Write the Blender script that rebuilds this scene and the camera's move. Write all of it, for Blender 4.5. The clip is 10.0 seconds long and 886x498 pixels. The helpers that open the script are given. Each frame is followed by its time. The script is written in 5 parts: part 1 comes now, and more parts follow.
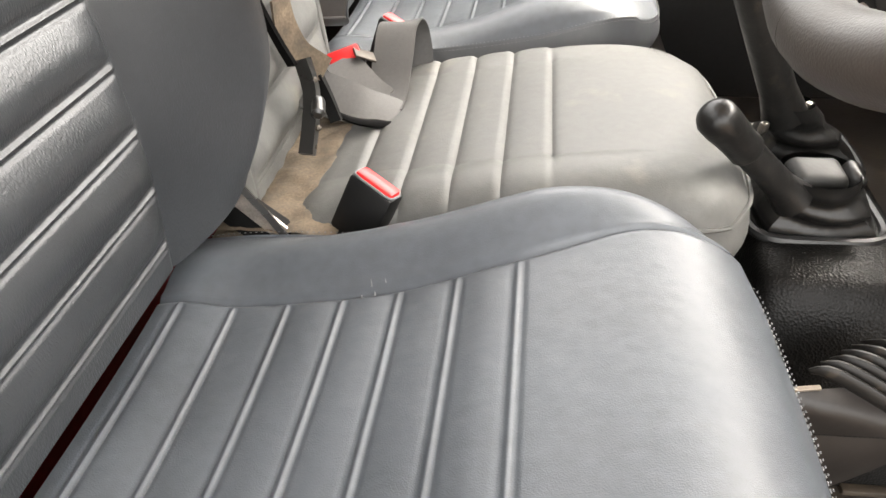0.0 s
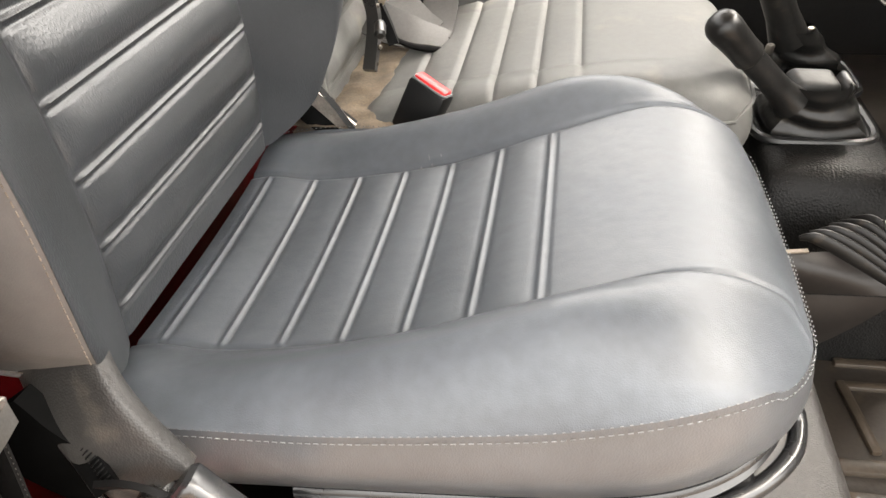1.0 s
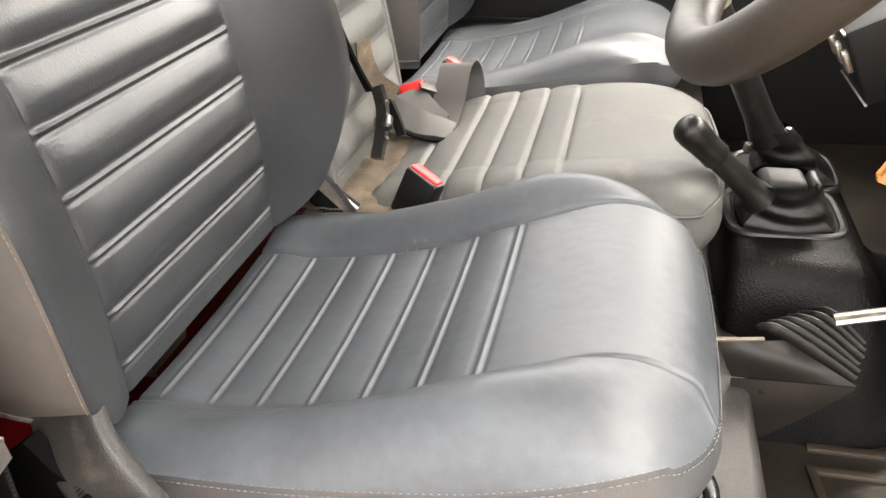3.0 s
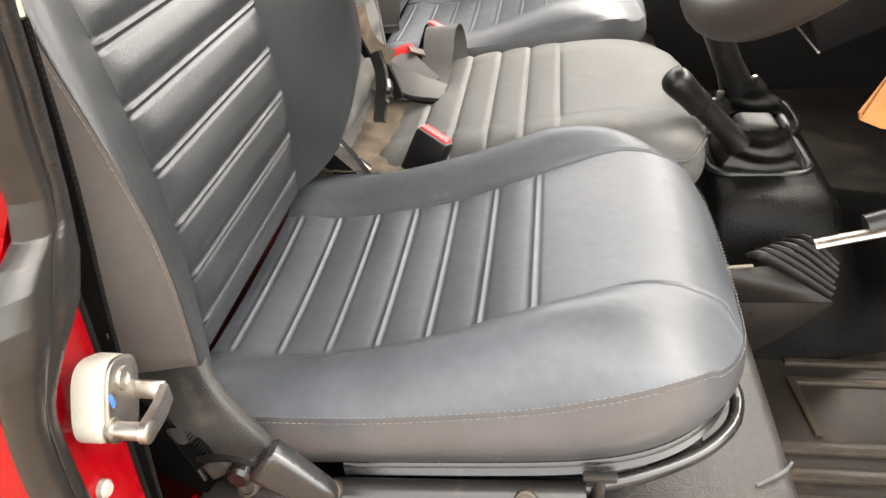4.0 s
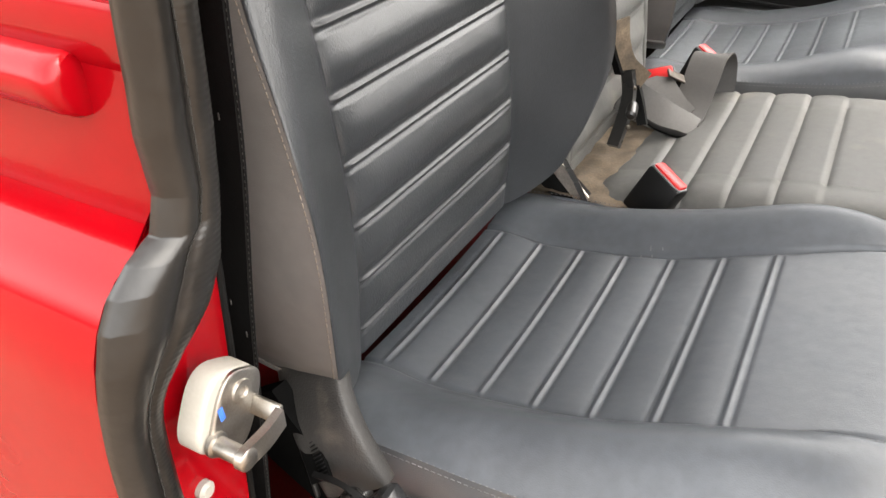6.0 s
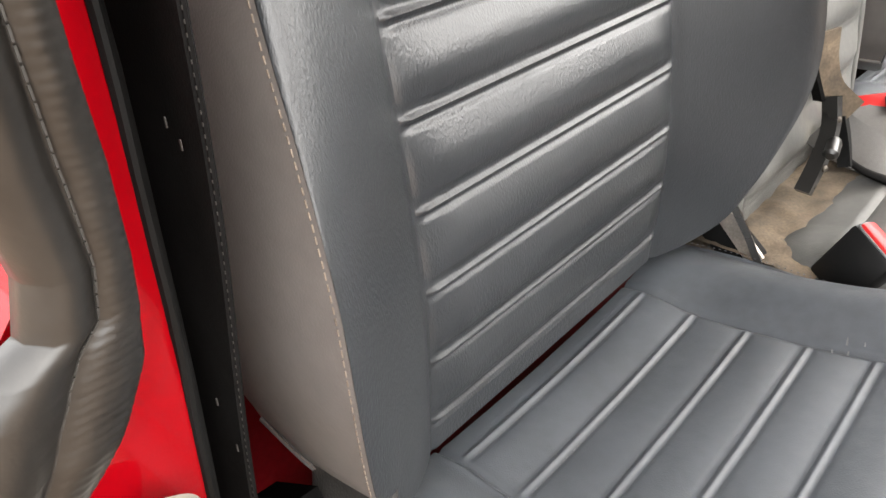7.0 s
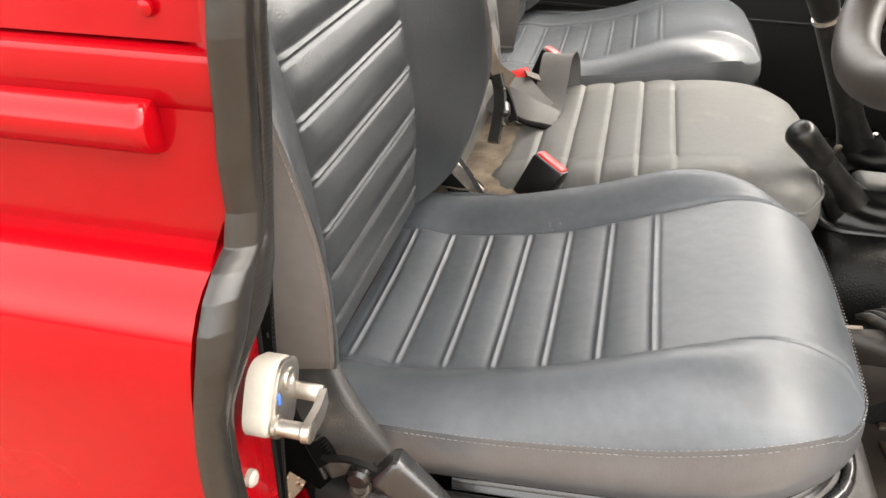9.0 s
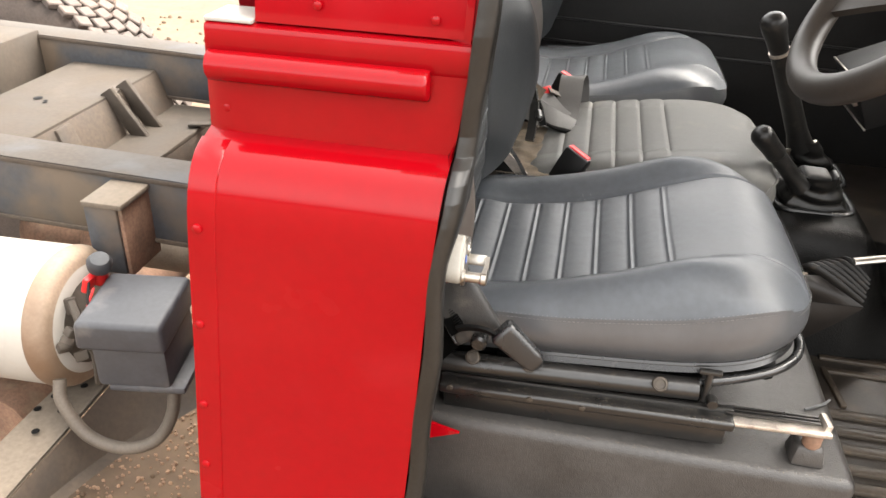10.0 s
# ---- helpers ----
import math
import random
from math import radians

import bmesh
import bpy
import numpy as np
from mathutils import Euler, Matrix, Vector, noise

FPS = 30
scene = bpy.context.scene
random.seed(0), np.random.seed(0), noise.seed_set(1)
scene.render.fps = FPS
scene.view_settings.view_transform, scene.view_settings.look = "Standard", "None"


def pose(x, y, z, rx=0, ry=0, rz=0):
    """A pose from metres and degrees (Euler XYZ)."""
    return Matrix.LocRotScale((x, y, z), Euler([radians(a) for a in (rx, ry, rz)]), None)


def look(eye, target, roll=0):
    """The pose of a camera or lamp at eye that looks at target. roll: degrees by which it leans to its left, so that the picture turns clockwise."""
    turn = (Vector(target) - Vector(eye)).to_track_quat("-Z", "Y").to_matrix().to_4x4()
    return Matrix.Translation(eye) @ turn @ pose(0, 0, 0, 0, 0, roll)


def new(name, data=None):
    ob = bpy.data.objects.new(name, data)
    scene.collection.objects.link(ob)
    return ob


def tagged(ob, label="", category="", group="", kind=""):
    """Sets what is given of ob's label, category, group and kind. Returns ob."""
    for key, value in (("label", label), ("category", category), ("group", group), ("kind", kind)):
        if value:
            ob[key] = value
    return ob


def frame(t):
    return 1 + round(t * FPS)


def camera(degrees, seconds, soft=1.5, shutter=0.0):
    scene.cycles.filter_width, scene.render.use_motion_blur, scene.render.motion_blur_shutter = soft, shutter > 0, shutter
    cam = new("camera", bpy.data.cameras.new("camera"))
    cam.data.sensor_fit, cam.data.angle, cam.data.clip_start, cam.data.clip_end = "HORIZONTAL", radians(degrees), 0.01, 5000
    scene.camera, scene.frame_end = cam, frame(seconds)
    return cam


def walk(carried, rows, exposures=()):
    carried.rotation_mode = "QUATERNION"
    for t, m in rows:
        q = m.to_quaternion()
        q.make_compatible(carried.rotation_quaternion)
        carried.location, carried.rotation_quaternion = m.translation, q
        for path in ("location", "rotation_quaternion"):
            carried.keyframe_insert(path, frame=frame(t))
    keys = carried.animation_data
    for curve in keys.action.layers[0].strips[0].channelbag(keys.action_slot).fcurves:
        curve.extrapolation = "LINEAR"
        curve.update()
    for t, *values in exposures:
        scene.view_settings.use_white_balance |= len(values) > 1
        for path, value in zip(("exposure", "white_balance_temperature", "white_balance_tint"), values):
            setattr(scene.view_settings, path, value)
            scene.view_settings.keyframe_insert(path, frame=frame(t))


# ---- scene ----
cam = camera(59.9, 10.0)
PATH = [
    (0, (0.007, -0.211, 1.374), (-0.214, 1.413, 0.229), -2.0),
    (0.5, (0.048, -0.300, 1.377), (-0.314, 1.328, 0.272), -2.8),
    (1, (0.013, -0.374, 1.356), (-0.289, 1.235, 0.207), -3.2),
    (1.5, (0.018, -0.362, 1.314), (-0.358, 1.214, 0.142), -2.1),
    (2, (0.043, -0.353, 1.279), (-0.482, 1.176, 0.102), -0.3),
    (2.5, (0.076, -0.367, 1.314), (-0.527, 1.151, 0.160), -1.6),
    (3, (0.096, -0.416, 1.405), (-0.353, 1.257, 0.407), -3.6),
    (3.2, (0.075, -0.443, 1.432), (-0.200, 1.271, 0.438), -4.7),
    (4.3, (0.010, -0.494, 1.435), (-0.283, 1.142, 0.323), -3.3),
    (4.5, (0.010, -0.448, 1.433), (-0.456, 1.160, 0.338), -1.5),
    (5, (0.030, -0.391, 1.426), (-0.701, 1.115, 0.332), 0.6),
    (6.3, (0.000, -0.406, 1.431), (-0.851, 1.031, 0.329), -0.6),
    (6.5, (-0.009, -0.387, 1.429), (-0.935, 1.003, 0.329), -0.5),
    (7, (-0.041, -0.260, 1.379), (-1.171, 0.988, 0.300), -2.1),
    (7.5, (-0.024, -0.220, 1.293), (-1.263, 0.889, 0.182), -6.0),
    (8, (-0.022, -0.231, 1.352), (-1.175, 0.936, 0.208), -3.5),
    (8.5, (-0.005, -0.350, 1.432), (-0.814, 1.128, 0.354), -1.3),
    (8.8, (-0.020, -0.432, 1.460), (-0.669, 1.107, 0.361), -0.8),
    (9, (-0.048, -0.512, 1.461), (-0.457, 1.127, 0.389), -0.3),
    (9.5, (-0.064, -0.675, 1.494), (-0.335, 1.022, 0.471), 1.2),
    (9.7, (-0.084, -0.749, 1.500), (-0.353, 0.959, 0.496), 1.5),
    (9.8, (-0.091, -0.788, 1.506), (-0.380, 0.922, 0.510), 1.6),
    (9.9, (-0.108, -0.820, 1.514), (-0.408, 0.891, 0.522), 1.9),
    (10, (-0.133, -0.849, 1.521), (-0.436, 0.863, 0.533), 2.6),
]
EXPOSURE = [(0, 4.62, 7050, 10), (1, 4.48, 7150, 10), (2, 4.4, 7250, 10), (3.2, 4.48, 7200, 10), (4.5, 4.28, 7100, 10), (5, 4.3, 7050, 10), (6.5, 4.05, 6900, 10), (7, 4.46, 6900, 10), (7.5, 4.95, 7050, 10), (8.5, 4.52, 7250, 10), (9.5, 3.9, 7000, 10), (10, 3.74, 6950, 10)]
walk(cam, [(t, look(eye, target, roll)) for t, eye, target, roll in PATH], EXPOSURE)

# ---------------------------------------------------------------- light
world = bpy.data.worlds.new("overcast_sky")
scene.world = world
world.use_nodes = True
wn, wl = world.node_tree.nodes, world.node_tree.links
sky = wn.new("ShaderNodeTexSky")
sky.sky_type = "NISHITA"
sky.sun_disc = False
sky.sun_elevation, sky.sun_rotation = radians(59), radians(59)
sky.air_density, sky.dust_density, sky.ozone_density = 1.0, 6.0, 1.0
grey = wn.new("ShaderNodeHueSaturation")
grey.inputs["Saturation"].default_value = 0.15
wl.new(sky.outputs["Color"], grey.inputs["Color"])
wl.new(grey.outputs["Color"], wn["Background"].inputs["Color"])
wn["Background"].inputs["Strength"].default_value = 0.118
sun = new("sun", bpy.data.lights.new("sun", "SUN"))
sun.data.energy, sun.data.angle, sun.data.color = 0.55, radians(62), (1.0, 0.945, 0.87)
sun.matrix_world = look((0.44, 0.26, 0.86), (0.0, 0.0, 0.0))


# ---------------------------------------------------------------- materials
def material(name, colour, rough=0.5, metal=0.0, vary=0.25, scale=6.0, grain=0.0, grain_scale=600.0, cells=False,
             stretch=1.0, stain=None, stain_amount=0.0, stain_scale=9.0, coat=0.0, coat_rough=0.06, depth=0.0004, spec=0.5, wave=0.0, wave_scale=25.0, crease=0.0):
    """Principled material: colour drifts at a large and a small scale, with fine relief and optional stains."""
    m = bpy.data.materials.new(name)
    m.use_nodes = True
    n, l = m.node_tree.nodes, m.node_tree.links
    b = n["Principled BSDF"]
    b.inputs["Metallic"].default_value = metal
    b.inputs["Specular IOR Level"].default_value = spec
    b.inputs["Coat Weight"].default_value = coat
    b.inputs["Coat Roughness"].default_value = coat_rough
    co = n.new("ShaderNodeTexCoord")

    def noise_of(s, detail):
        t = n.new("ShaderNodeTexNoise")
        t.inputs["Scale"].default_value, t.inputs["Detail"].default_value = s, detail
        l.new(co.outputs["Object"], t.inputs["Vector"])
        return t.outputs["Fac"]

    def spread(value, lo, hi, a, z):
        r = n.new("ShaderNodeMapRange")
        for k, v in enumerate((lo, hi, a, z)):
            r.inputs[k + 1].default_value = v
        l.new(value, r.inputs["Value"])
        return r.outputs["Result"]

    big, small = noise_of(scale, 4.0), noise_of(scale * 14, 3.0)
    mul = n.new("ShaderNodeMath")
    mul.operation = "MULTIPLY"
    l.new(spread(big, 0.3, 0.7, 1 - vary, 1 + vary), mul.inputs[0])
    l.new(spread(small, 0.3, 0.7, 1 - vary * 0.5, 1 + vary * 0.5), mul.inputs[1])
    mix = n.new("ShaderNodeVectorMath")
    mix.operation = "SCALE"
    mix.inputs[0].default_value = colour
    l.new(mul.outputs[0], mix.inputs["Scale"])
    out = mix.outputs[0]
    if stain:
        mx = n.new("ShaderNodeMix")
        mx.data_type = "RGBA"
        l.new(spread(noise_of(stain_scale, 6.0), 0.62 - 0.22 * stain_amount, 0.78 - 0.22 * stain_amount, 0.0, min(1.0, 0.35 + stain_amount)), mx.inputs["Factor"])
        l.new(out, mx.inputs["A"])
        mx.inputs["B"].default_value = (*stain, 1)
        out = mx.outputs["Result"]
    l.new(out, b.inputs["Base Color"])
    l.new(spread(big, 0.3, 0.7, rough * 0.85, min(1.0, rough * 1.15)), b.inputs["Roughness"])
    last = None
    if grain:
        bump = n.new("ShaderNodeBump")
        bump.inputs["Strength"].default_value, bump.inputs["Distance"].default_value = grain, depth
        if cells:
            v = n.new("ShaderNodeTexVoronoi")
            v.inputs["Scale"].default_value = grain_scale
            l.new(co.outputs["Object"], v.inputs["Vector"])
            l.new(v.outputs["Distance"], bump.inputs["Height"])
        else:
            tall = n.new("ShaderNodeMapping")
            tall.inputs["Scale"].default_value = (1, 1, stretch)
            l.new(co.outputs["Object"], tall.inputs["Vector"])
            fine = n.new("ShaderNodeTexNoise")
            fine.inputs["Scale"].default_value, fine.inputs["Detail"].default_value = grain_scale, 2.0
            l.new(tall.outputs["Vector"], fine.inputs["Vector"])
            l.new(fine.outputs["Fac"], bump.inputs["Height"])
        last = bump
    if wave:
        b2 = n.new("ShaderNodeBump")
        b2.inputs["Strength"].default_value, b2.inputs["Distance"].default_value = wave, 0.004
        l.new(noise_of(wave_scale, 2.0), b2.inputs["Height"])
        if last:
            l.new(last.outputs["Normal"], b2.inputs["Normal"])
        last = b2
    if crease:
        thin = n.new("ShaderNodeTexNoise")
        thin.noise_type = "RIDGED_MULTIFRACTAL"
        thin.inputs["Scale"].default_value, thin.inputs["Detail"].default_value, thin.inputs["Distortion"].default_value = 48.0, 3.0, 1.2
        l.new(co.outputs["Object"], thin.inputs["Vector"])
        where = spread(noise_of(13.0, 3.0), 0.48, 0.66, 0.0, 1.0)
        both = n.new("ShaderNodeMath")
        both.operation = "MULTIPLY"
        l.new(spread(thin.outputs["Fac"], 0.9, 1.6, 0.0, 1.0), both.inputs[0])
        l.new(where, both.inputs[1])
        b3 = n.new("ShaderNodeBump")
        b3.inputs["Strength"].default_value, b3.inputs["Distance"].default_value = crease, 0.0006
        l.new(both.outputs[0], b3.inputs["Height"])
        if last:
            l.new(last.outputs["Normal"], b3.inputs["Normal"])
        last = b3
    if last:
        l.new(last.outputs["Normal"], b.inputs["Normal"])
    return m


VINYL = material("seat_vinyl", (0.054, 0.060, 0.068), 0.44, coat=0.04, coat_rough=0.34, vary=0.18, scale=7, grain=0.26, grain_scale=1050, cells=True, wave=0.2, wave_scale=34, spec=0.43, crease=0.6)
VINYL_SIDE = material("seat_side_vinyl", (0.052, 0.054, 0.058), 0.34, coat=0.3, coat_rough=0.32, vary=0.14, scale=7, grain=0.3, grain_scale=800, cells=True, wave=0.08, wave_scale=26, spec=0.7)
# the cushion's vinyl at a third of its tone: cab shade put into the colour
VINYL_BACK_SHADED = material("seat_back_vinyl_shaded", (0.0175, 0.0195, 0.022), 0.37, coat=0.03, coat_rough=0.32, vary=0.15, scale=9, grain=0.7, grain_scale=800, depth=0.0005, stretch=0.4, wave=0.05, wave_scale=24, spec=0.6)
# grey vinyl made paler and warmer: bounced light is put into its colour
BACK_SIDE_LIT = material("seat_back_side_vinyl_lit", (0.103, 0.094, 0.089), 0.42, vary=0.12, scale=7, grain=0.25, grain_scale=800, cells=True, wave=0.08, wave_scale=26, spec=0.6)
VINYL_DUSTY = material("dusty_seat_vinyl", (0.084, 0.084, 0.080), 0.52, spec=0.3, vary=0.16, scale=9, grain=0.3, grain_scale=700, cells=True, wave=0.12, wave_scale=28, stain=(0.24, 0.21, 0.17), stain_amount=0.05, stain_scale=14)
THREAD = material("grey_thread", (0.11, 0.112, 0.114), 0.7, vary=0.3, scale=90)
SEAL_THREAD = material("dull_thread", (0.020, 0.018, 0.016), 0.8)
THREAD_TAN = material("tan_thread", (0.15, 0.12, 0.095), 0.7, vary=0.3, scale=90)
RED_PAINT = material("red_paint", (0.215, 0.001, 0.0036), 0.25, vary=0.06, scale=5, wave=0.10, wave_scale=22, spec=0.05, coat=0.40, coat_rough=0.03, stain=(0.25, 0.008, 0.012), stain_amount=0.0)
# body red without gloss, about a third as bright: inside shade is in the colour
RED_INNER_SHADED = material("red_inner_paint_shaded", (0.075, 0.001, 0.0025), 0.8, spec=0.05, vary=0.2, scale=12, stain=(0.13, 0.02, 0.016), stain_amount=0.02, stain_scale=24)
RUBBER = material("seal_rubber", (0.010, 0.009, 0.008), 0.36, spec=0.5, vary=0.25, scale=14, grain=0.3, grain_scale=260, wave=0.25, wave_scale=45)
BLACK_PLASTIC = material("black_plastic", (0.017, 0.017, 0.017), 0.34, spec=0.45, vary=0.2, scale=15, grain=0.35, grain_scale=900, cells=True)
RECLINER = material("dusty_recliner_plastic", (0.022, 0.021, 0.020), 0.44, spec=0.38, vary=0.2, scale=15, grain=0.5, grain_scale=700, cells=True, stain=(0.10, 0.085, 0.07), stain_amount=0.05, stain_scale=40)
GLOSS_BLACK = material("smooth_black_plastic", (0.012, 0.012, 0.0125), 0.27, spec=0.6, vary=0.15, scale=20, wave=0.05, wave_scale=40, stain=(0.06, 0.05, 0.04), stain_amount=0.0, stain_scale=60)
MID_THREAD = material("dark_grey_thread", (0.085, 0.087, 0.09), 0.7, vary=0.3, scale=90)
BUCKLE_BLACK = material("buckle_plastic", (0.006, 0.006, 0.006), 0.4, spec=0.3, vary=0.2, scale=20)
BLACK_TRIM = material("black_trim", (0.0035, 0.0035, 0.0035), 0.65, spec=0.12, vary=0.3, scale=15, grain=0.2, grain_scale=500)
SLOT_BLACK = material("matt_black", (0.003, 0.003, 0.003), 0.9, spec=0.0)
# kept pale so that the unseen roof bounces fill onto the seats
LINING = material("roof_bounce_lining", (0.55, 0.54, 0.52), 0.9, vary=0.1, scale=4)
BLACK_METAL = material("black_painted_steel", (0.010, 0.0094, 0.0088), 0.30, spec=0.6, vary=0.18, scale=18, stain=(0.07, 0.055, 0.04), stain_amount=0.0, stain_scale=45, wave=0.08, wave_scale=60)
BARE_STEEL = material("bare_steel", (0.48, 0.43, 0.38), 0.42, metal=0.85, vary=0.25, scale=40, stain=(0.19, 0.11, 0.07), stain_amount=0.2, stain_scale=60)
ZINC = material("zinc_plated_steel", (0.38, 0.355, 0.32), 0.36, metal=1.0, vary=0.15, scale=60, stain=(0.42, 0.33, 0.24), stain_amount=0.06, stain_scale=80)
BOLT_HEAD = material("dusty_bolt", (0.050, 0.041, 0.032), 0.55, metal=0.5, vary=0.3, scale=150, stain=(0.06, 0.05, 0.045), stain_amount=0.3, stain_scale=160)
WHITE_NYLON = material("white_nylon", (0.27, 0.255, 0.225), 0.45, vary=0.08, scale=30, stain=(0.5, 0.4, 0.3), stain_amount=0.0, stain_scale=40)
CREAM = material("cream_trim", (0.40, 0.345, 0.25), 0.55, vary=0.08, scale=14)
RED_PLASTIC = material("red_button_plastic", (0.50, 0.012, 0.014), 0.42, vary=0.08, scale=40)
WEBBING = material("belt_webbing", (0.034, 0.032, 0.030), 0.62, vary=0.2, scale=20, grain=0.5, grain_scale=900)
WEBBING_BLACK = material("black_webbing", (0.005, 0.0048, 0.0048), 0.85, spec=0.06, vary=0.3, scale=20, grain=0.5, grain_scale=900)
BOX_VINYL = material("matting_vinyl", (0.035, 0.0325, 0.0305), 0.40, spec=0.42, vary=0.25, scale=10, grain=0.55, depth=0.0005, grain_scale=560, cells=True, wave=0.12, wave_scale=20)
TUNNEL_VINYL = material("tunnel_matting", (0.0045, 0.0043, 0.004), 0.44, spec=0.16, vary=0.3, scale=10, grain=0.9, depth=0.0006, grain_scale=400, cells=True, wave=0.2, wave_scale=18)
MAT_RUBBER = material("floor_mat_rubber", (0.022, 0.018, 0.0145), 0.38, vary=0.4, scale=14, grain=0.7, grain_scale=220, stain=(0.055, 0.040, 0.026), stain_amount=0.3, stain_scale=22)
MAT_RIB = material("muddy_rib_rubber", (0.040, 0.030, 0.021), 0.42, vary=0.35, scale=12, grain=0.6, grain_scale=300, stain=(0.11, 0.075, 0.045), stain_amount=0.25, stain_scale=26)
LEVER_RUBBER = material("lever_rubber", (0.008, 0.0078, 0.0075), 0.36, spec=0.32, vary=0.3, scale=20, grain=0.2, grain_scale=500, wave=0.2, wave_scale=70, stain=(0.10, 0.085, 0.065), stain_amount=0.03, stain_scale=40)
WHEEL_VINYL = material("steering_wheel_vinyl", (0.032, 0.027, 0.023), 0.48, spec=0.3, vary=0.12, scale=14, grain=0.25, grain_scale=700, cells=True)
DOOR_CARD = material("door_card_black", (0.009, 0.009, 0.009), 0.5, spec=0.25, vary=0.25, scale=8, grain=0.4, grain_scale=500, cells=True)
CHASSIS_PAINT = material("dusty_chassis_paint", (0.028, 0.030, 0.034), 0.66, vary=0.3, scale=7, grain=0.4, grain_scale=120, stain=(0.085, 0.062, 0.042), stain_amount=0.8, stain_scale=6)
DUST_PLATE = material("dust_caked_steel", (0.035, 0.026, 0.018), 0.85, vary=0.25, scale=8, grain=0.5, grain_scale=140, stain=(0.070, 0.055, 0.043), stain_amount=0.25, stain_scale=11)
# dust on upward faces, with the light they catch added to its colour
LIT_DUST = material("lit_dust_steel", (0.10, 0.080, 0.060), 0.85, vary=0.25, scale=9, grain=0.5, grain_scale=140, stain=(0.070, 0.052, 0.037), stain_amount=0.25, stain_scale=14)
RAIL_DUST = material("rail_top_dust", (0.034, 0.027, 0.021), 0.8, vary=0.3, scale=9, grain=0.5, grain_scale=140, stain=(0.050, 0.054, 0.060), stain_amount=0.35, stain_scale=7)
DARK_HOSE = material("dark_dusty_hose", (0.075, 0.060, 0.046), 0.65, vary=0.25, scale=18)
BROWN_STEEL = material("brown_dusty_steel", (0.052, 0.038, 0.027), 0.8, vary=0.3, scale=9, grain=0.5, grain_scale=140, stain=(0.035, 0.030, 0.026), stain_amount=0.3, stain_scale=10)
RUST = material("rusty_steel", (0.15, 0.085, 0.055), 0.8, vary=0.4, scale=14, grain=0.6, grain_scale=200, stain=(0.24, 0.18, 0.12), stain_amount=0.3, stain_scale=16)
TANK_WHITE = material("white_tank_paint", (0.31, 0.29, 0.26), 0.4, vary=0.04, scale=8, stain=(0.42, 0.27, 0.16), stain_amount=0.0, stain_scale=9)
TANK_RUST = material("rust_stained_tank_paint", (0.24, 0.18, 0.13), 0.6, vary=0.2, scale=14, stain=(0.12, 0.07, 0.04), stain_amount=0.8, stain_scale=4)
BOX_GREY = material("dark_grey_plastic", (0.036, 0.037, 0.042), 0.5, vary=0.25, scale=10, stain=(0.18, 0.16, 0.14), stain_amount=0.12, stain_scale=14)
HOSE = material("dusty_hose", (0.16, 0.13, 0.10), 0.7, vary=0.25, scale=18)
TYRE = material("muddy_tyre", (0.062, 0.047, 0.039), 0.85, vary=0.35, scale=10, grain=0.6, grain_scale=120, stain=(0.05, 0.045, 0.04), stain_amount=0.2)
GRAVEL = material("dry_dirt", (0.072, 0.046, 0.027), 0.95, vary=0.30, scale=1.6, grain=0.8, grain_scale=60, stain=(0.095, 0.062, 0.04), stain_amount=0.25, stain_scale=9)
PEBBLE = material("reddish_grit", (0.19, 0.115, 0.07), 0.9, vary=0.5, scale=60)
GRIT = material("pale_grit", (0.11, 0.088, 0.064), 0.9, vary=0.4, scale=300)
TAN_TAG = material("tan_leather", (0.40, 0.17, 0.055), 0.6, vary=0.15, scale=40)
LEVER_TOP = material("shiny_gaiter_top", (0.014, 0.014, 0.0135), 0.5, spec=0.3, vary=0.15, scale=30, wave=0.2, wave_scale=60)
PLEAT = material("dusty_gaiter_rubber", (0.009, 0.0083, 0.0076), 0.42, spec=0.25, vary=0.3, scale=30, stain=(0.09, 0.07, 0.05), stain_amount=0.08, stain_scale=50)
SKIRT = material("grey_brown_skirt", (0.011, 0.009, 0.0078), 0.42, spec=0.28, vary=0.15, scale=12, wave=0.15, wave_scale=40)
BLUE_INK = material("blue_ink", (0.03, 0.12, 0.5), 0.6)
CARPET = material("tan_dirt_felt", (0.098, 0.074, 0.050), 0.92, vary=0.45, scale=26, grain=0.8, grain_scale=300, stain=(0.040, 0.030, 0.022), stain_amount=0.3, stain_scale=30)


# ---------------------------------------------------------------- shapes
def spline(points, n):
    """n points evenly along a smooth curve through the given ones."""
    p = np.asarray(points, float)
    p = np.vstack([2 * p[0] - p[1], p, 2 * p[-1] - p[-2]])
    out = []
    for k in range(1, len(p) - 2):
        for s in np.linspace(0, 1, 12, endpoint=False):
            a, b, c, d = p[k - 1:k + 3]
            out.append(0.5 * (2 * b + (c - a) * s + (2 * a - 5 * b + 4 * c - d) * s**2 + (3 * b - a - 3 * c + d) * s**3))
    out = np.array(out + [p[-2]])
    run = np.r_[0, np.cumsum(np.linalg.norm(np.diff(out, axis=0), axis=1))]
    at = np.linspace(0, run[-1], n)
    return np.stack([np.interp(at, run, out[:, k]) for k in range(3)], 1)


def curve_of(xs, ys):
    """A smooth function through the given knots."""
    fine = spline([(x, y, 0) for x, y in zip(xs, ys)], 240)
    order = np.argsort(fine[:, 0])
    return lambda v: np.interp(v, fine[order, 0], fine[order, 1])


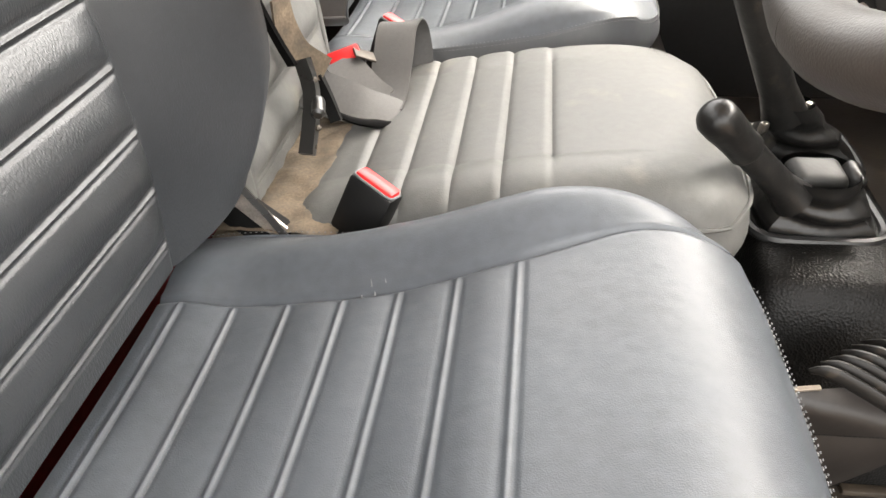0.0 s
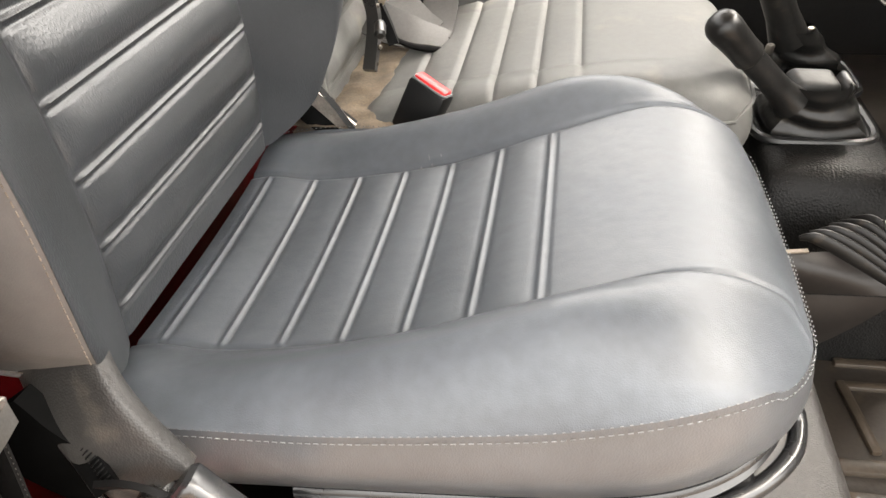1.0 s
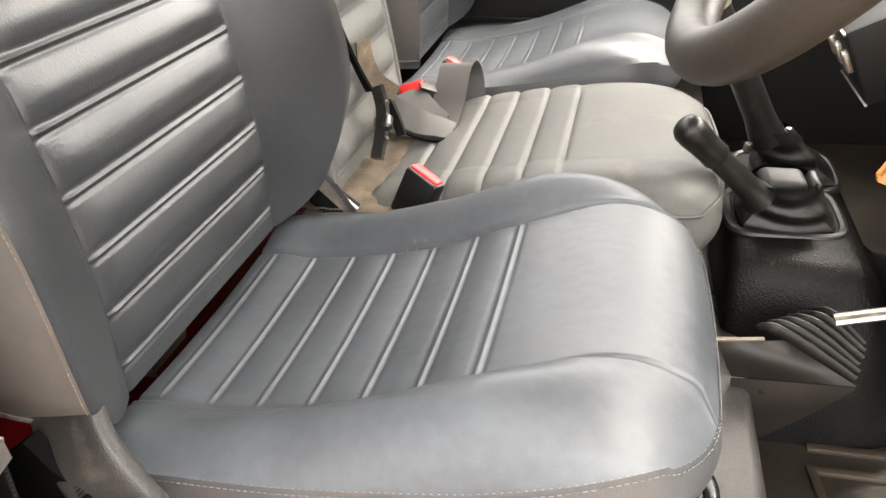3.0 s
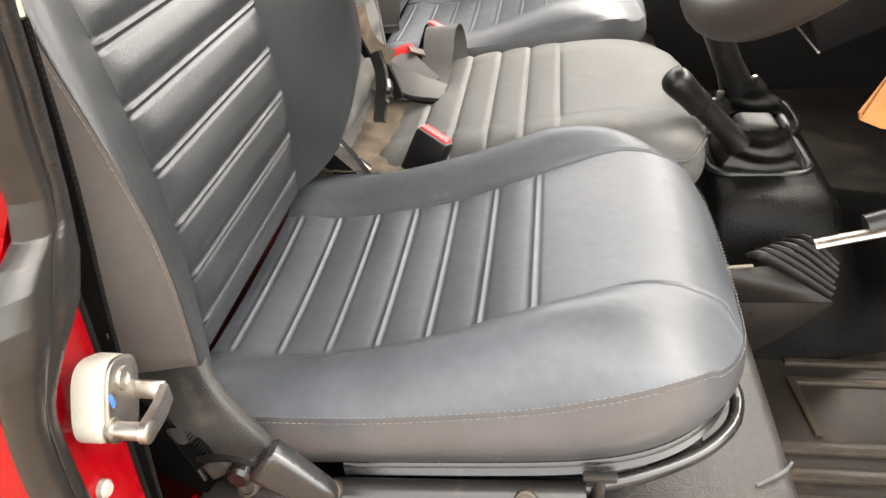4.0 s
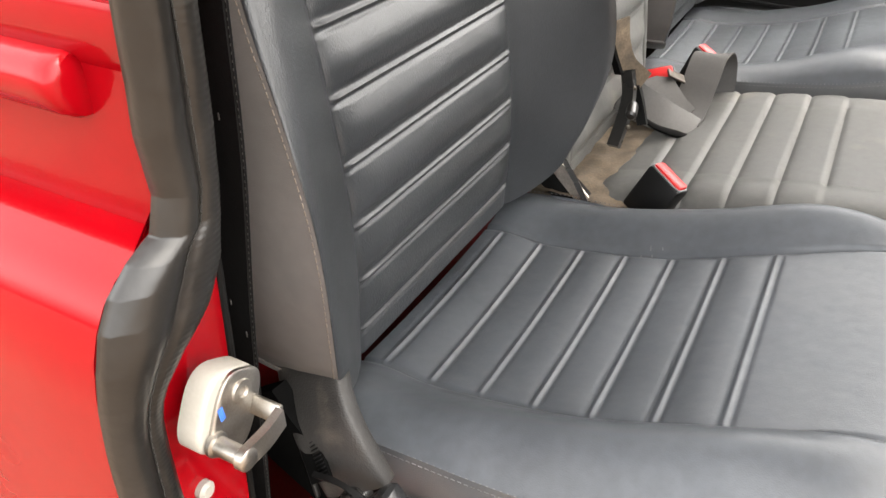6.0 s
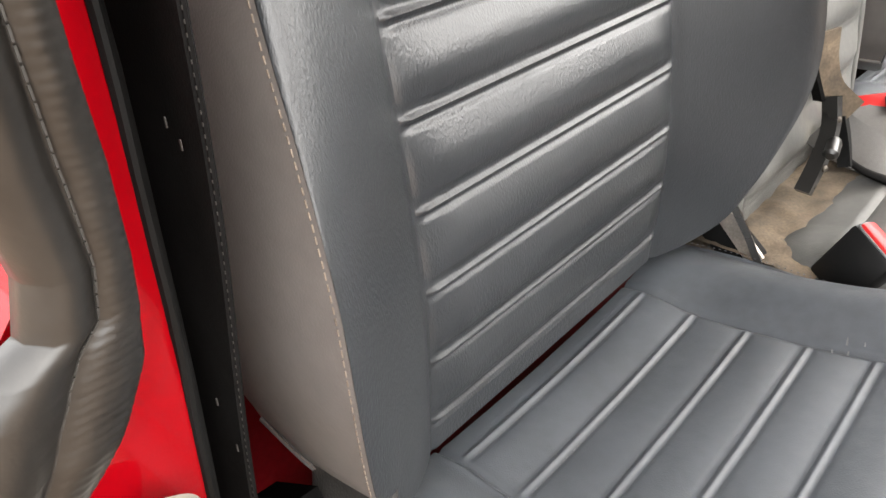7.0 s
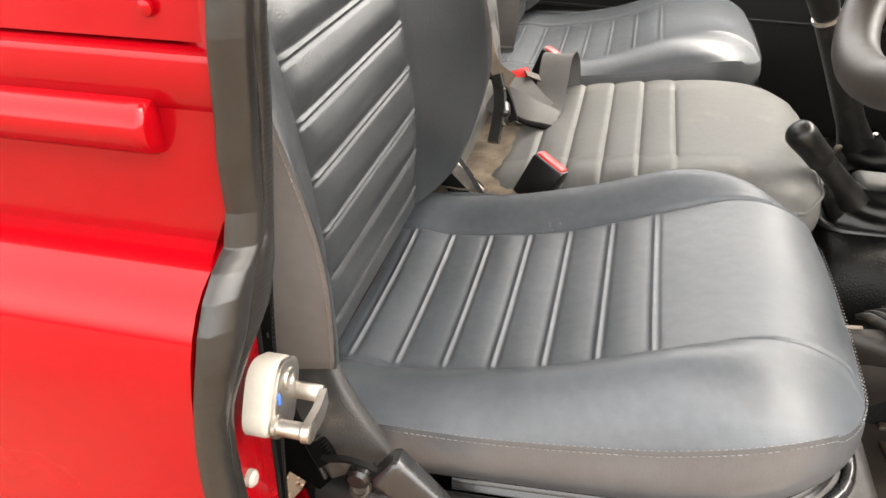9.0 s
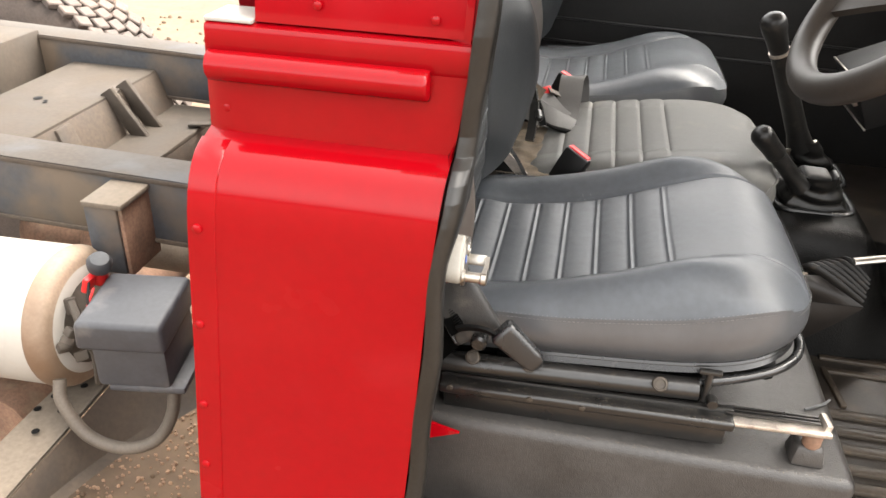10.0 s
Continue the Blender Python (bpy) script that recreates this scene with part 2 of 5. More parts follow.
def sheet(bm, grid, flip=False, wrap=False):
    """Faces over a grid of points; returns the vertices."""
    g = np.asarray(grid)
    n, m = g.shape[:2]
    vs = [[bm.verts.new(g[i, j]) for j in range(m)] for i in range(n)]
    for i in range(n - 1):
        for j in range(m if wrap else m - 1):
            k = (j + 1) % m
            f = (vs[i][j], vs[i + 1][j], vs[i + 1][k], vs[i][k])
            bm.faces.new(f[::-1] if flip else f)
    return vs


def tube(path, radius, seg=10, squash=1.0, up=(0, 0, 1), bm=None, square=2.0):
    """A round bar along a path; radius may change along it, squash flattens it along up."""
    bm = bm or bmesh.new()
    p = np.asarray(path, float)
    r = np.broadcast_to(radius, (len(p),))
    rings = []
    for k in range(len(p)):
        d = Vector(p[min(k + 1, len(p) - 1)] - p[max(k - 1, 0)]).normalized()
        side = d.cross(Vector(up))
        if side.length < 1e-4:
            side = d.cross(Vector((1, 0.2, 0)))
        side.normalize()
        top = side.cross(d)
        rings.append([Vector(p[k]) + float(r[k]) * (math.copysign(abs(math.cos(a))**(2 / square), math.cos(a)) * side + squash * math.copysign(abs(math.sin(a))**(2 / square), math.sin(a)) * top) for a in np.linspace(0, 2 * math.pi, seg, endpoint=False).tolist()])
    vs = sheet(bm, rings, wrap=True)
    bm.faces.new(vs[0])
    bm.faces.new(vs[-1][::-1])
    return bm


def ribbon(path, across, width, thick, bm=None):
    """A flat band along a path; across gives its width's direction at each end or at each point."""
    bm = bm or bmesh.new()
    p = np.asarray(path, float)
    a = np.asarray(across, float)
    if a.ndim == 1:
        a = np.tile(a, (len(p), 1))
    elif len(a) != len(p):
        s = np.linspace(0, len(a) - 1, len(p))
        a = np.stack([np.interp(s, range(len(a)), a[:, k]) for k in range(3)], 1)
    rows = []
    for k in range(len(p)):
        d = Vector(p[min(k + 1, len(p) - 1)] - p[max(k - 1, 0)]).normalized()
        w = Vector(a[k]) - Vector(a[k]).dot(d) * d
        w.normalize()
        h = d.cross(w)
        q = Vector(p[k])
        rows.append([q + w * width / 2 * s + h * thick / 2 * u for s, u in ((-1, -1), (0, -1), (1, -1), (1, 1), (0, 1), (-1, 1))])
    vs = sheet(bm, rows, wrap=True)
    bm.faces.new(vs[0])
    bm.faces.new(vs[-1][::-1])
    return bm


def block(size, m=None, bevel=0.003, seg=2, taper=(1, 1), bm=None):
    """A box with rounded edges, its top tapered, at a pose."""
    b = bmesh.new()
    bmesh.ops.create_cube(b, size=1)
    for v in b.verts:
        top = v.co.z > 0
        v.co = Vector((v.co.x * size[0] * (taper[0] if top else 1), v.co.y * size[1] * (taper[1] if top else 1), v.co.z * size[2]))
    if bevel:
        bmesh.ops.bevel(b, geom=b.edges[:], offset=min(bevel, 0.45 * min(size)), segments=seg, affect="EDGES", profile=0.5)
    bmesh.ops.transform(b, matrix=m or Matrix(), verts=b.verts)
    if bm is None:
        return b
    return merge(bm, b)


def merge(bm, other):
    me = bpy.data.meshes.new("joined")
    other.to_mesh(me)
    other.free()
    bm.from_mesh(me)
    bpy.data.meshes.remove(me)
    return bm


def lathe(profile, m=None, seg=24, bm=None):
    """A turned body from rows of (radius, height) about z, at a pose."""
    b = bmesh.new()
    vs = sheet(b, [[(r * math.cos(a), r * math.sin(a), h) for a in np.linspace(0, 2 * math.pi, seg, endpoint=False)] for r, h in profile], wrap=True, flip=True)
    b.faces.new(vs[0][::-1])
    b.faces.new(vs[-1])
    bmesh.ops.transform(b, matrix=m or Matrix(), verts=b.verts)
    return b if bm is None else merge(bm, b)


def thing(name, at, label="", category="", group="", kind=""):
    ob = new(name)
    ob.location = at
    ob.empty_display_size = 0.02
    return tagged(ob, label, category, group, kind)


def part(name, bm, mat, parent, label="", kind="", smooth=40):
    """Links a bmesh, given in world places, as one mesh under a thing or under a part."""
    root = parent if parent.parent is None else parent.parent
    bmesh.ops.recalc_face_normals(bm, faces=bm.faces)
    bmesh.ops.translate(bm, vec=-Vector(root.location), verts=bm.verts)
    me = bpy.data.meshes.new(name)
    bm.to_mesh(me)
    bm.free()
    me.materials.append(mat)
    if smooth:
        me.polygons.foreach_set("use_smooth", [True] * len(me.polygons))
        me.set_sharp_from_angle(angle=radians(smooth))
    ob = new(name, me)
    ob.parent = parent
    return tagged(ob, label, kind=kind)


def solid(name, bm, mat, label="", category="", group="", kind="", smooth=40):
    """A thing of one mesh, its origin at its base."""
    vs = [v.co for v in bm.verts]
    base = Vector((sum(v.x for v in vs) / len(vs), sum(v.y for v in vs) / len(vs), min(v.z for v in vs)))
    bmesh.ops.recalc_face_normals(bm, faces=bm.faces)
    bmesh.ops.translate(bm, vec=-base, verts=bm.verts)
    me = bpy.data.meshes.new(name)
    bm.to_mesh(me)
    bm.free()
    me.materials.append(mat)
    if smooth:
        me.polygons.foreach_set("use_smooth", [True] * len(me.polygons))
        me.set_sharp_from_angle(angle=radians(smooth))
    ob = new(name, me)
    ob.location = base
    return tagged(ob, label, category, group, kind)


def stitches(path, outward, length=0.0030, step=0.0052, thick=0.00055, bm=None):
    """Short thread stitches along a path, standing a little proud of it."""
    bm = bm or bmesh.new()
    p = np.asarray(path, float)
    run = np.r_[0, np.cumsum(np.linalg.norm(np.diff(p, axis=0), axis=1))]
    o = np.asarray(outward, float)
    o = np.tile(o, (len(p), 1)) if o.ndim == 1 else o
    for s in np.arange(step / 2, run[-1] - step / 2, step):
        at = [Vector([np.interp(u, run, p[:, k]) for k in range(3)]) for u in (s - length / 2, s + length / 2)]
        out = Vector([np.interp(s, run, o[:, k]) for k in range(3)]).normalized()
        d = (at[1] - at[0]).normalized()
        w = d.cross(out).normalized() * thick / 2
        ends = [a + w * x + out * h for a in at for x, h in ((-1, -0.0004), (1, -0.0004), (1, thick * 0.7), (-1, thick * 0.7))]
        v = [bm.verts.new(e) for e in ends]
        for f in ((0, 1, 5, 4), (1, 2, 6, 5), (2, 3, 7, 6), (3, 0, 4, 7), (3, 2, 1, 0), (4, 5, 6, 7)):
            bm.faces.new([v[k] for k in f])
    return bm


def knots(lo, hi, step, dense, reach, fine):
    """Sample places from lo to hi, closer together near the dense ones."""
    v = list(np.arange(lo, hi, step)) + [hi]
    for d in dense:
        v += list(np.arange(d - reach, d + reach + 1e-6, fine))
    v = sorted(x for x in v if lo - 1e-9 <= x <= hi + 1e-9)
    out = [v[0]]
    for x in v[1:]:
        if x - out[-1] > 0.5 * fine:
            out.append(x)
    out[-1] = hi
    return np.array(out)


# ---------------------------------------------------------------- seats
def rib_profile(d):
    """The welt of a quilted seat: a narrow bead with a valley at one side."""
    return 0.0012 * np.exp(-(np.abs(d) / 0.0016)**2.4) - 0.0009 * np.exp(-((d - 0.0045) / 0.0022)**2) - 0.0004 * np.exp(-((d + 0.0050) / 0.0026)**2)


def cushion(cy, hw, ins, ribs, crown, seam_edge, low, front, corner, hump, back=-0.30, sag=0.0, skew=0.0, soft_quilt=0.0):
    """A seat cushion: its quilted top out to the stitched edge, and its side wall. Gives top, wall, edge path, edge normals."""
    xs = knots(back, front, 0.006, ribs, 0.009, 0.0009)
    ys = knots(-hw, hw, 0.006, (-ins, ins), 0.008, 0.0018)
    x0, y0 = np.meshgrid(xs, ys, indexing="ij")
    t = np.clip((np.abs(y0) - ins) / (hw - ins), 0, 1)
    lift = 1 - (1 - np.clip(t, 0, 1)**2.8)**(1 / 2.4)
    ahead = np.clip((x0 + 0.14) / 0.24, 0, 1)
    ahead = ahead * ahead * (3 - 2 * ahead) * (y0 < 0) * (hump > 0.01)
    lift = lift + ahead * (0.12 * t**1.6 + 0.88 * lift - lift)
    tip = np.clip((x0 - front + 0.11) / 0.11, 0, 1)
    tip = tip * tip * (3 - 2 * tip) * (hump > 0.01)
    lift = lift + tip * (0.4 * t**2 + 0.6 * lift - lift)
    fade = np.clip((front - x0) / 0.17, 0, 1)
    roll = 1.15 - 0.40 * np.clip((x0 + 0.16) / 0.20, 0, 1) * (y0 < 0)
    fade = fade * fade * (3 - 2 * fade)
    z = crown(x0) * (1 - lift) + np.minimum(seam_edge(x0), crown(x0) + 0.02) * lift + hump * np.sin(np.pi * np.clip(t, 0, 1)**roll) * fade * np.interp(x0, (-0.30, -0.22, -0.10, 0.05, 0.2), (0.25, 0.6, 1.0, 1.0, 0.9)) * np.where(y0 < 0, curve_of((-0.3, -0.2, -0.1, -0.05, 0.0, 0.05, 0.10, 0.14, 0.174), (1.1, 1.12, 1.08, 1.0, 0.92, 0.86, 0.82, 0.8, 0.8))(x0), 1.0)
    reach = hw - 0.004 if soft_quilt else ins - 0.0015
    inside = np.clip((reach - np.abs(y0)) / 0.010, 0, 1)**0.7
    z -= sag * inside * np.clip(1 - (y0 / ins)**2, 0, 1)
    quilt = np.zeros_like(z)
    for r in ribs:
        quilt += -0.0030 * np.exp(-(np.abs(x0 - r) / 0.0032)**1.1) + 0.0012 * np.exp(-((x0 - r + 0.008) / 0.006)**2) if soft_quilt else rib_profile(x0 - r)
    for a, b in zip(ribs, ribs[1:]):
        quilt += (0.0014 + soft_quilt) * np.sin(np.pi * np.clip((x0 - a) / (b - a), 0, 1))**2
    z += quilt * inside
    piped = 0.0 if soft_quilt else 1.0
    z -= piped * 0.0022 * np.exp(-((np.abs(y0) - ins) / 0.0022)**2) * np.clip((front - x0) / 0.02, 0, 1)
    z += piped * 0.0012 * np.exp(-((np.abs(y0) - ins - 0.005) / 0.003)**2)
    # rounded front corners
    cx, cyy = front - corner, hw - corner
    u, v = np.clip((x0 - cx) / corner, 0, 1), np.clip((np.abs(y0) - cyy) / corner, 0, 1)
    both = (u > 0) & (v > 0)
    x = np.where(both, cx + corner * u * np.sqrt(1 - v * v / 2), x0)
    y = np.where(both, np.sign(y0) * (cyy + corner * v * np.sqrt(1 - u * u / 2)), y0)
    # the front bows a little
    x = x - 0.014 * (y / hw)**2 * np.clip((x0 - cx + 0.05) / (corner + 0.05), 0, 1)
    ease = np.clip((x0 - 0.0) / 0.13, 0, 1)
    y = y + skew * ease * ease * (3 - 2 * ease) * (1 - t) * np.clip((front - x0) / 0.012, 0, 1)
    top = np.stack([x, y + cy, z], -1)
    # the bolsters are pulled smooth over their foam
    ease = (np.clip((x0 - 0.01) / 0.04, 0, 1) * np.clip(t / 0.35, 0, 1) * np.clip((front - x0) / 0.06, 0, 1))[1:-1, :, None]
    for _ in range(70):
        top[1:-1] += 0.5 * ease * ((top[2:] + top[:-2]) / 2 - top[1:-1])
    bm = bmesh.new()
    sheet(bm, top)
    edge = np.vstack([top[:-1, 0], top[-1, :], top[:-1, -1][::-1]])
    nrm = np.gradient(edge, axis=0)
    nrm = np.stack([nrm[:, 1], -nrm[:, 0], 0 * nrm[:, 0]], 1)
    nrm /= np.linalg.norm(nrm, axis=1)[:, None]
    rows = []
    for k in np.linspace(0, 1, 9):
        q = edge + nrm * (0.006 * math.sin(math.pi * k**1.2) - 0.008 * k**3)
        q[:, 2] = edge[:, 2] + (low(edge[:, 0]) - edge[:, 2]) * k
        if k == 0:
            q = edge.copy()
        rows.append(q)
    wall = bmesh.new()
    sheet(wall, rows)
    return bm, wall, edge, nrm, rows[-1]


def backrest(cy, hw_of, ins, ribs, face, rim, low_edge, low_mid, top, hump, deep=0.125, near_width=None, near_rim=None, bead=1.15, puff=0.0030):
    """A seat back: its quilted front out to the stitched rim, and the side and back panels behind it."""
    zmin = low_mid
    zs = knots(zmin, top, 0.007, ribs, 0.009, 0.0010)
    qs = knots(-1, 1, 0.02, (-ins / 0.24, ins / 0.24), 0.04, 0.009)
    z0, q0 = np.meshgrid(zs, qs, indexing="ij")
    ay = np.abs(q0)
    iq = ins / 0.24
    t = np.clip((ay - iq) / (1 - iq), 0, 1)
    zb = low_mid + (low_edge - low_mid) * np.clip(t * 1.15, 0, 1)**1.3
    z = zb + (z0 - zmin) / (top - zmin) * (top - zb)
    hw = np.where(q0 < 0, near_width(z), hw_of(z)) if near_width else hw_of(z)
    edge_x = np.where(q0 < 0, near_rim(z), rim(z)) if near_rim else rim(z)
    y = np.where(ay <= iq, q0 / iq * ins, np.sign(q0) * (ins + (hw - ins) * (1 - (1 - t)**1.7)))
    lift = t**1.5
    x = face(z) + (edge_x - face(z)) * lift + hump * np.sin(np.pi * t**0.85) - 0.009 * (np.clip(t - 0.55, 0, 1) / 0.45)**2
    inside = np.clip((iq - ay) / 0.03, 0, 1)
    quilt, pillow = np.zeros_like(z), np.zeros_like(z)
    for r in ribs:
        quilt += rib_profile(r - z) * bead
    for a, b in zip(ribs, ribs[1:]):
        pillow += puff * np.sin(np.pi * np.clip((z - a) / (b - a), 0, 1)**0.8)**2
    x = x + quilt * inside + pillow * np.clip((iq - ay) / 0.12, 0, 1)**0.8 - 0.0014 * np.exp(-((ay - iq) / 0.012)**2)
    # rounded top
    over = np.clip((z - (top - 0.10)) / 0.10, 0, 1)
    x = x - 0.05 * over**3
    y = y * (1 - 0.18 * over**3)
    front = np.stack([x, y + cy, z], -1)
    bm = bmesh.new()
    sheet(bm, front)
    edge = np.vstack([front[:, 0], front[-1, 1:], front[:-1, -1][::-1], front[0, 1:-1][::-1]])
    mid = edge.mean(0)
    rows = []
    for k, (d, s) in enumerate(((0.0, 1.0), (0.010, 1.005), (0.028, 1.009), (0.050, 1.008), (deep * 0.7, 0.99), (deep, 0.95))):
        q = edge.copy()
        q[:, 0] = edge[:, 0] * (1 - k / 5 * 0.5) + (k / 5 * 0.5) * (mid[0]) - d
        q[:, 1] = mid[1] + (edge[:, 1] - mid[1]) * s
        q[:, 2] = mid[2] + (edge[:, 2] - mid[2]) * (1 + (s - 1) * 0.3)
        if k == 0:
            q[:, 0] -= 0.0004
        rows.append(q)
    wall = bmesh.new()
    vs = sheet(wall, rows, wrap=True)
    wall.faces.new(vs[-1])
    return bm, wall, front[:, 0], np.array([r[0] for r in rows])


SEAT_Y, MID_Y, PASS_Y = 0.121, 0.533, 0.975
CUSHION_RIBS = [-0.268 + 0.0447 * k for k in range(7)]
BACK_RIBS = [1.0435 + 0.0475 * k for k in range(10)]
crown = curve_of((-0.31, -0.268, -0.225, -0.18, -0.09, 0.0, 0.045, 0.085, 0.12, 0.148, 0.165, 0.172), (0.984, 0.994, 0.992, 0.997, 1.015, 1.049, 1.062, 1.068, 1.064, 1.053, 1.041, 1.028))
seam_edge = curve_of((-0.31, -0.23, -0.12, 0.0, 0.06, 0.11, 0.145, 0.165, 0.178), (0.990, 1.002, 1.008, 1.025, 1.039, 1.048, 1.0475, 1.045, 1.041))
low_edge = curve_of((-0.31, -0.15, 0.0, 0.09, 0.18), (0.936, 0.948, 0.960, 0.972, 0.980))
back_width = curve_of((0.99, 1.045, 1.10, 1.16, 1.24, 1.35, 1.46, 1.56), (0.203, 0.212, 0.238, 0.250, 0.248, 0.239, 0.228, 0.21))
back_face = curve_of((0.98, 1.044, 1.09, 1.14, 1.19, 1.235, 1.28, 1.40, 1.56), (-0.274, -0.271, -0.269, -0.270, -0.275, -0.282, -0.290, -0.315, -0.350))
back_rim = curve_of((0.99, 1.045, 1.09, 1.16, 1.24, 1.305, 1.40, 1.56), (-0.236, -0.226, -0.211, -0.197, -0.207, -0.234, -0.275, -0.335))
near_width = curve_of((0.99, 1.05, 1.08, 1.12, 1.16, 1.20, 1.25, 1.30, 1.36, 1.46, 1.56), (0.198, 0.206, 0.2165, 0.2225, 0.2245, 0.2220, 0.2175, 0.2125, 0.203, 0.196, 0.186))
near_rim = curve_of((0.99, 1.05, 1.08, 1.12, 1.16, 1.20, 1.25, 1.30, 1.36, 1.46, 1.56), (-0.239, -0.234, -0.226, -0.222, -0.222, -0.229, -0.245, -0.264, -0.287, -0.314, -0.339))



def front_seat(cy, label, full):
    """A quilted bucket seat with its back, frame, adjuster and slide."""
    seat = thing("car_seat", (-0.06, cy, 0.872), label, "car seat", "front seats")
    top, wall, edge, nrm, foot = cushion(cy, 0.205, 0.121, CUSHION_RIBS, crown, seam_edge, low_edge, 0.174, 0.105, 0.028 if full else 0.014, back=-0.287, sag=0.004, skew=0.024)
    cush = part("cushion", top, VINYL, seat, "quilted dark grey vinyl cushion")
    part("cushion_side", wall, VINYL_SIDE, seat, "plain grey vinyl side panel")
    bm = stitches(edge + nrm * 0.0012 + np.array((0, 0, 0.0020)), nrm * 0.5 + np.array((0, 0, 0.8)), length=0.0016)
    stitches(edge + nrm * 0.0022 - np.array((0, 0, 0.0035)), nrm + np.array((0, 0, 0.1)), bm=bm)
    part("stitching", bm, THREAD, cush, "pale double row of thread stitches", kind="stuff", smooth=0)
    bm = bmesh.new()
    for r in CUSHION_RIBS:
        yy_ = np.linspace(-0.112, 0.112, 40)
        stitches(np.stack([0 * yy_ + r + 0.0042, yy_ + cy + 0.024 * float(np.clip(r / 0.13, 0, 1)), crown(0 * yy_ + r) - 0.0012 - 0.004 * (1 - (yy_ / 0.121)**2) + 0.0004], 1), (0, 0, 1), length=0.0024, step=0.0044, thick=0.0005, bm=bm)
    part("rib_stitching", bm, MID_THREAD, cush, kind="stuff", smooth=0)
    front, shell, left, hem = backrest(cy - 0.005, back_width, 0.138, BACK_RIBS, back_face, back_rim, 1.050, 1.018, 1.56, 0.012, near_width=near_width, near_rim=near_rim, bead=1.7, puff=0.0050)
    back = part("backrest", front, VINYL_BACK_SHADED, seat, "quilted dark grey vinyl backrest, darkened for shade")
    part("backrest_shell", shell, BACK_SIDE_LIT, seat, "plain grey vinyl side and back panels, paler for bounced light")
    part("hem", tube(spline(hem[:5], 24), 0.0022, 8), BACK_SIDE_LIT, back, "rolled hem under the side panel")
    part("hem_stitching", stitches(spline(hem[:5], 30) + np.array((0, -0.0016, 0.0026)), (0, -1, 0.4), length=0.0028, step=0.0052, thick=0.0005), THREAD_TAN, back, kind="stuff", smooth=0)
    bm = stitches(left + np.array((-0.0035, -0.0006, 0)), (0.2, -1, 0), length=0.0032, step=0.0050, thick=0.0005)
    part("stitching", bm, THREAD_TAN, back, "row of tan thread stitches", kind="stuff", smooth=0)
    if full:
        for fx, fy, fz, fl in ((-0.118, 0.2385, 0.001, 0.003), (-0.108, 0.2400, 0.001, 0.004), (-0.112, 0.2490, 0.0055, 0.007), (-0.101, 0.2510, 0.0065, 0.008)):
            part("scuff", block((0.0012, fl, 0.0006), pose(fx, fy, float(crown(fx)) + fz, 22, 0, 12), 0.0002), THREAD, cush, "pale scuff mark")
    # plastic lip below the cushion
    first = next(k for k, p in enumerate(foot) if p[0] > -0.154)
    lip, ln = foot[first:int(len(foot) * 0.62)], nrm[first:int(len(foot) * 0.62)]
    prof = [(-0.012, 0.004), (0.003, 0.003), (0.005, 0.0005)] + [(0.0052 - 0.0009 * (k % 2), -0.0005 - 0.0011 * k) for k in range(9)] + [(0.002, -0.012), (-0.02, -0.012)]
    bm = bmesh.new()
    sheet(bm, [lip + ln * a + np.array((0, 0, b)) for a, b in prof])
    part("base_lip", bm, GLOSS_BLACK, seat, "thin black plastic lip under the cushion")
    # sprung pan under the cushion
    part("seat_pan", block((0.40, 0.35, 0.03), pose(-0.06, cy, 0.938, 0, -4, 0), 0.01), BLACK_TRIM, seat)
    if not full:
        part("slide", block((0.40, 0.03, 0.035), pose(-0.06, cy - 0.15, 0.889), 0.005), BLACK_METAL, seat)
        part("slide", block((0.40, 0.03, 0.035), pose(-0.06, cy + 0.15, 0.889), 0.005), BLACK_METAL, seat)
        part("riser", block((0.30, 0.30, 0.03), pose(-0.06, cy, 0.915), 0.005), BLACK_METAL, seat)
        return seat
    # frame tube with its bolts
    part("frame_tube", tube(spline([(-0.262, -0.097, 0.930), (-0.22, -0.097, 0.931), (-0.1, -0.095, 0.935), (0.0, -0.092, 0.938), (0.046, -0.091, 0.940)], 24), 0.0132, 16, up=(0, 0, 1)), BLACK_METAL, seat, "worn black steel frame tube")
    for bx in (-0.222, -0.153, 0.0):
        m = look((bx, -0.1085 + 0.003, 0.9475 + 0.0125 * (bx + 0.2)), (bx, -0.5, 1.25))
        part("bolt", lathe([(0.0, -0.003), (0.0092, -0.003), (0.0092, 0.001), (0.0084, 0.0025), (0.0062, 0.003), (0.0057, 0.0015), (0.0, 0.0015)], m @ pose(0, 0, 0, 180), 20), BOLT_HEAD, seat, "dusty dome bolt head")
    # slide under the frame
    run = bmesh.new()
    block((0.35, 0.024, 0.014), pose(-0.085, -0.112, 0.911, 0, -1.6, 0), 0.0045, 3, bm=run)
    block((0.34, 0.012, 0.036), pose(-0.085, -0.104, 0.890, 0, -1.6, 0), 0.003, bm=run)
    block((0.35, 0.010, 0.010), pose(-0.085, -0.100, 0.917, 0, -1.6, 0), 0.003, bm=run)
    part("slide_channel", run, BLACK_METAL, seat, "black steel slide channel with dust")
    part("slide_runner", block((0.115, 0.017, 0.006), pose(0.138, -0.112, 0.9205, 0, -2, 0), 0.002), BARE_STEEL, seat, "bare worn steel runner")
    bar = bmesh.new()
    for k in range(3):
        block((0.105, 0.0028, 0.004), pose(0.132, -0.106 + 0.0055 * k, 0.9262, 0, -2, 0), 0.001, bm=bar)
    part("slide_teeth", bar, BLACK_METAL, seat)
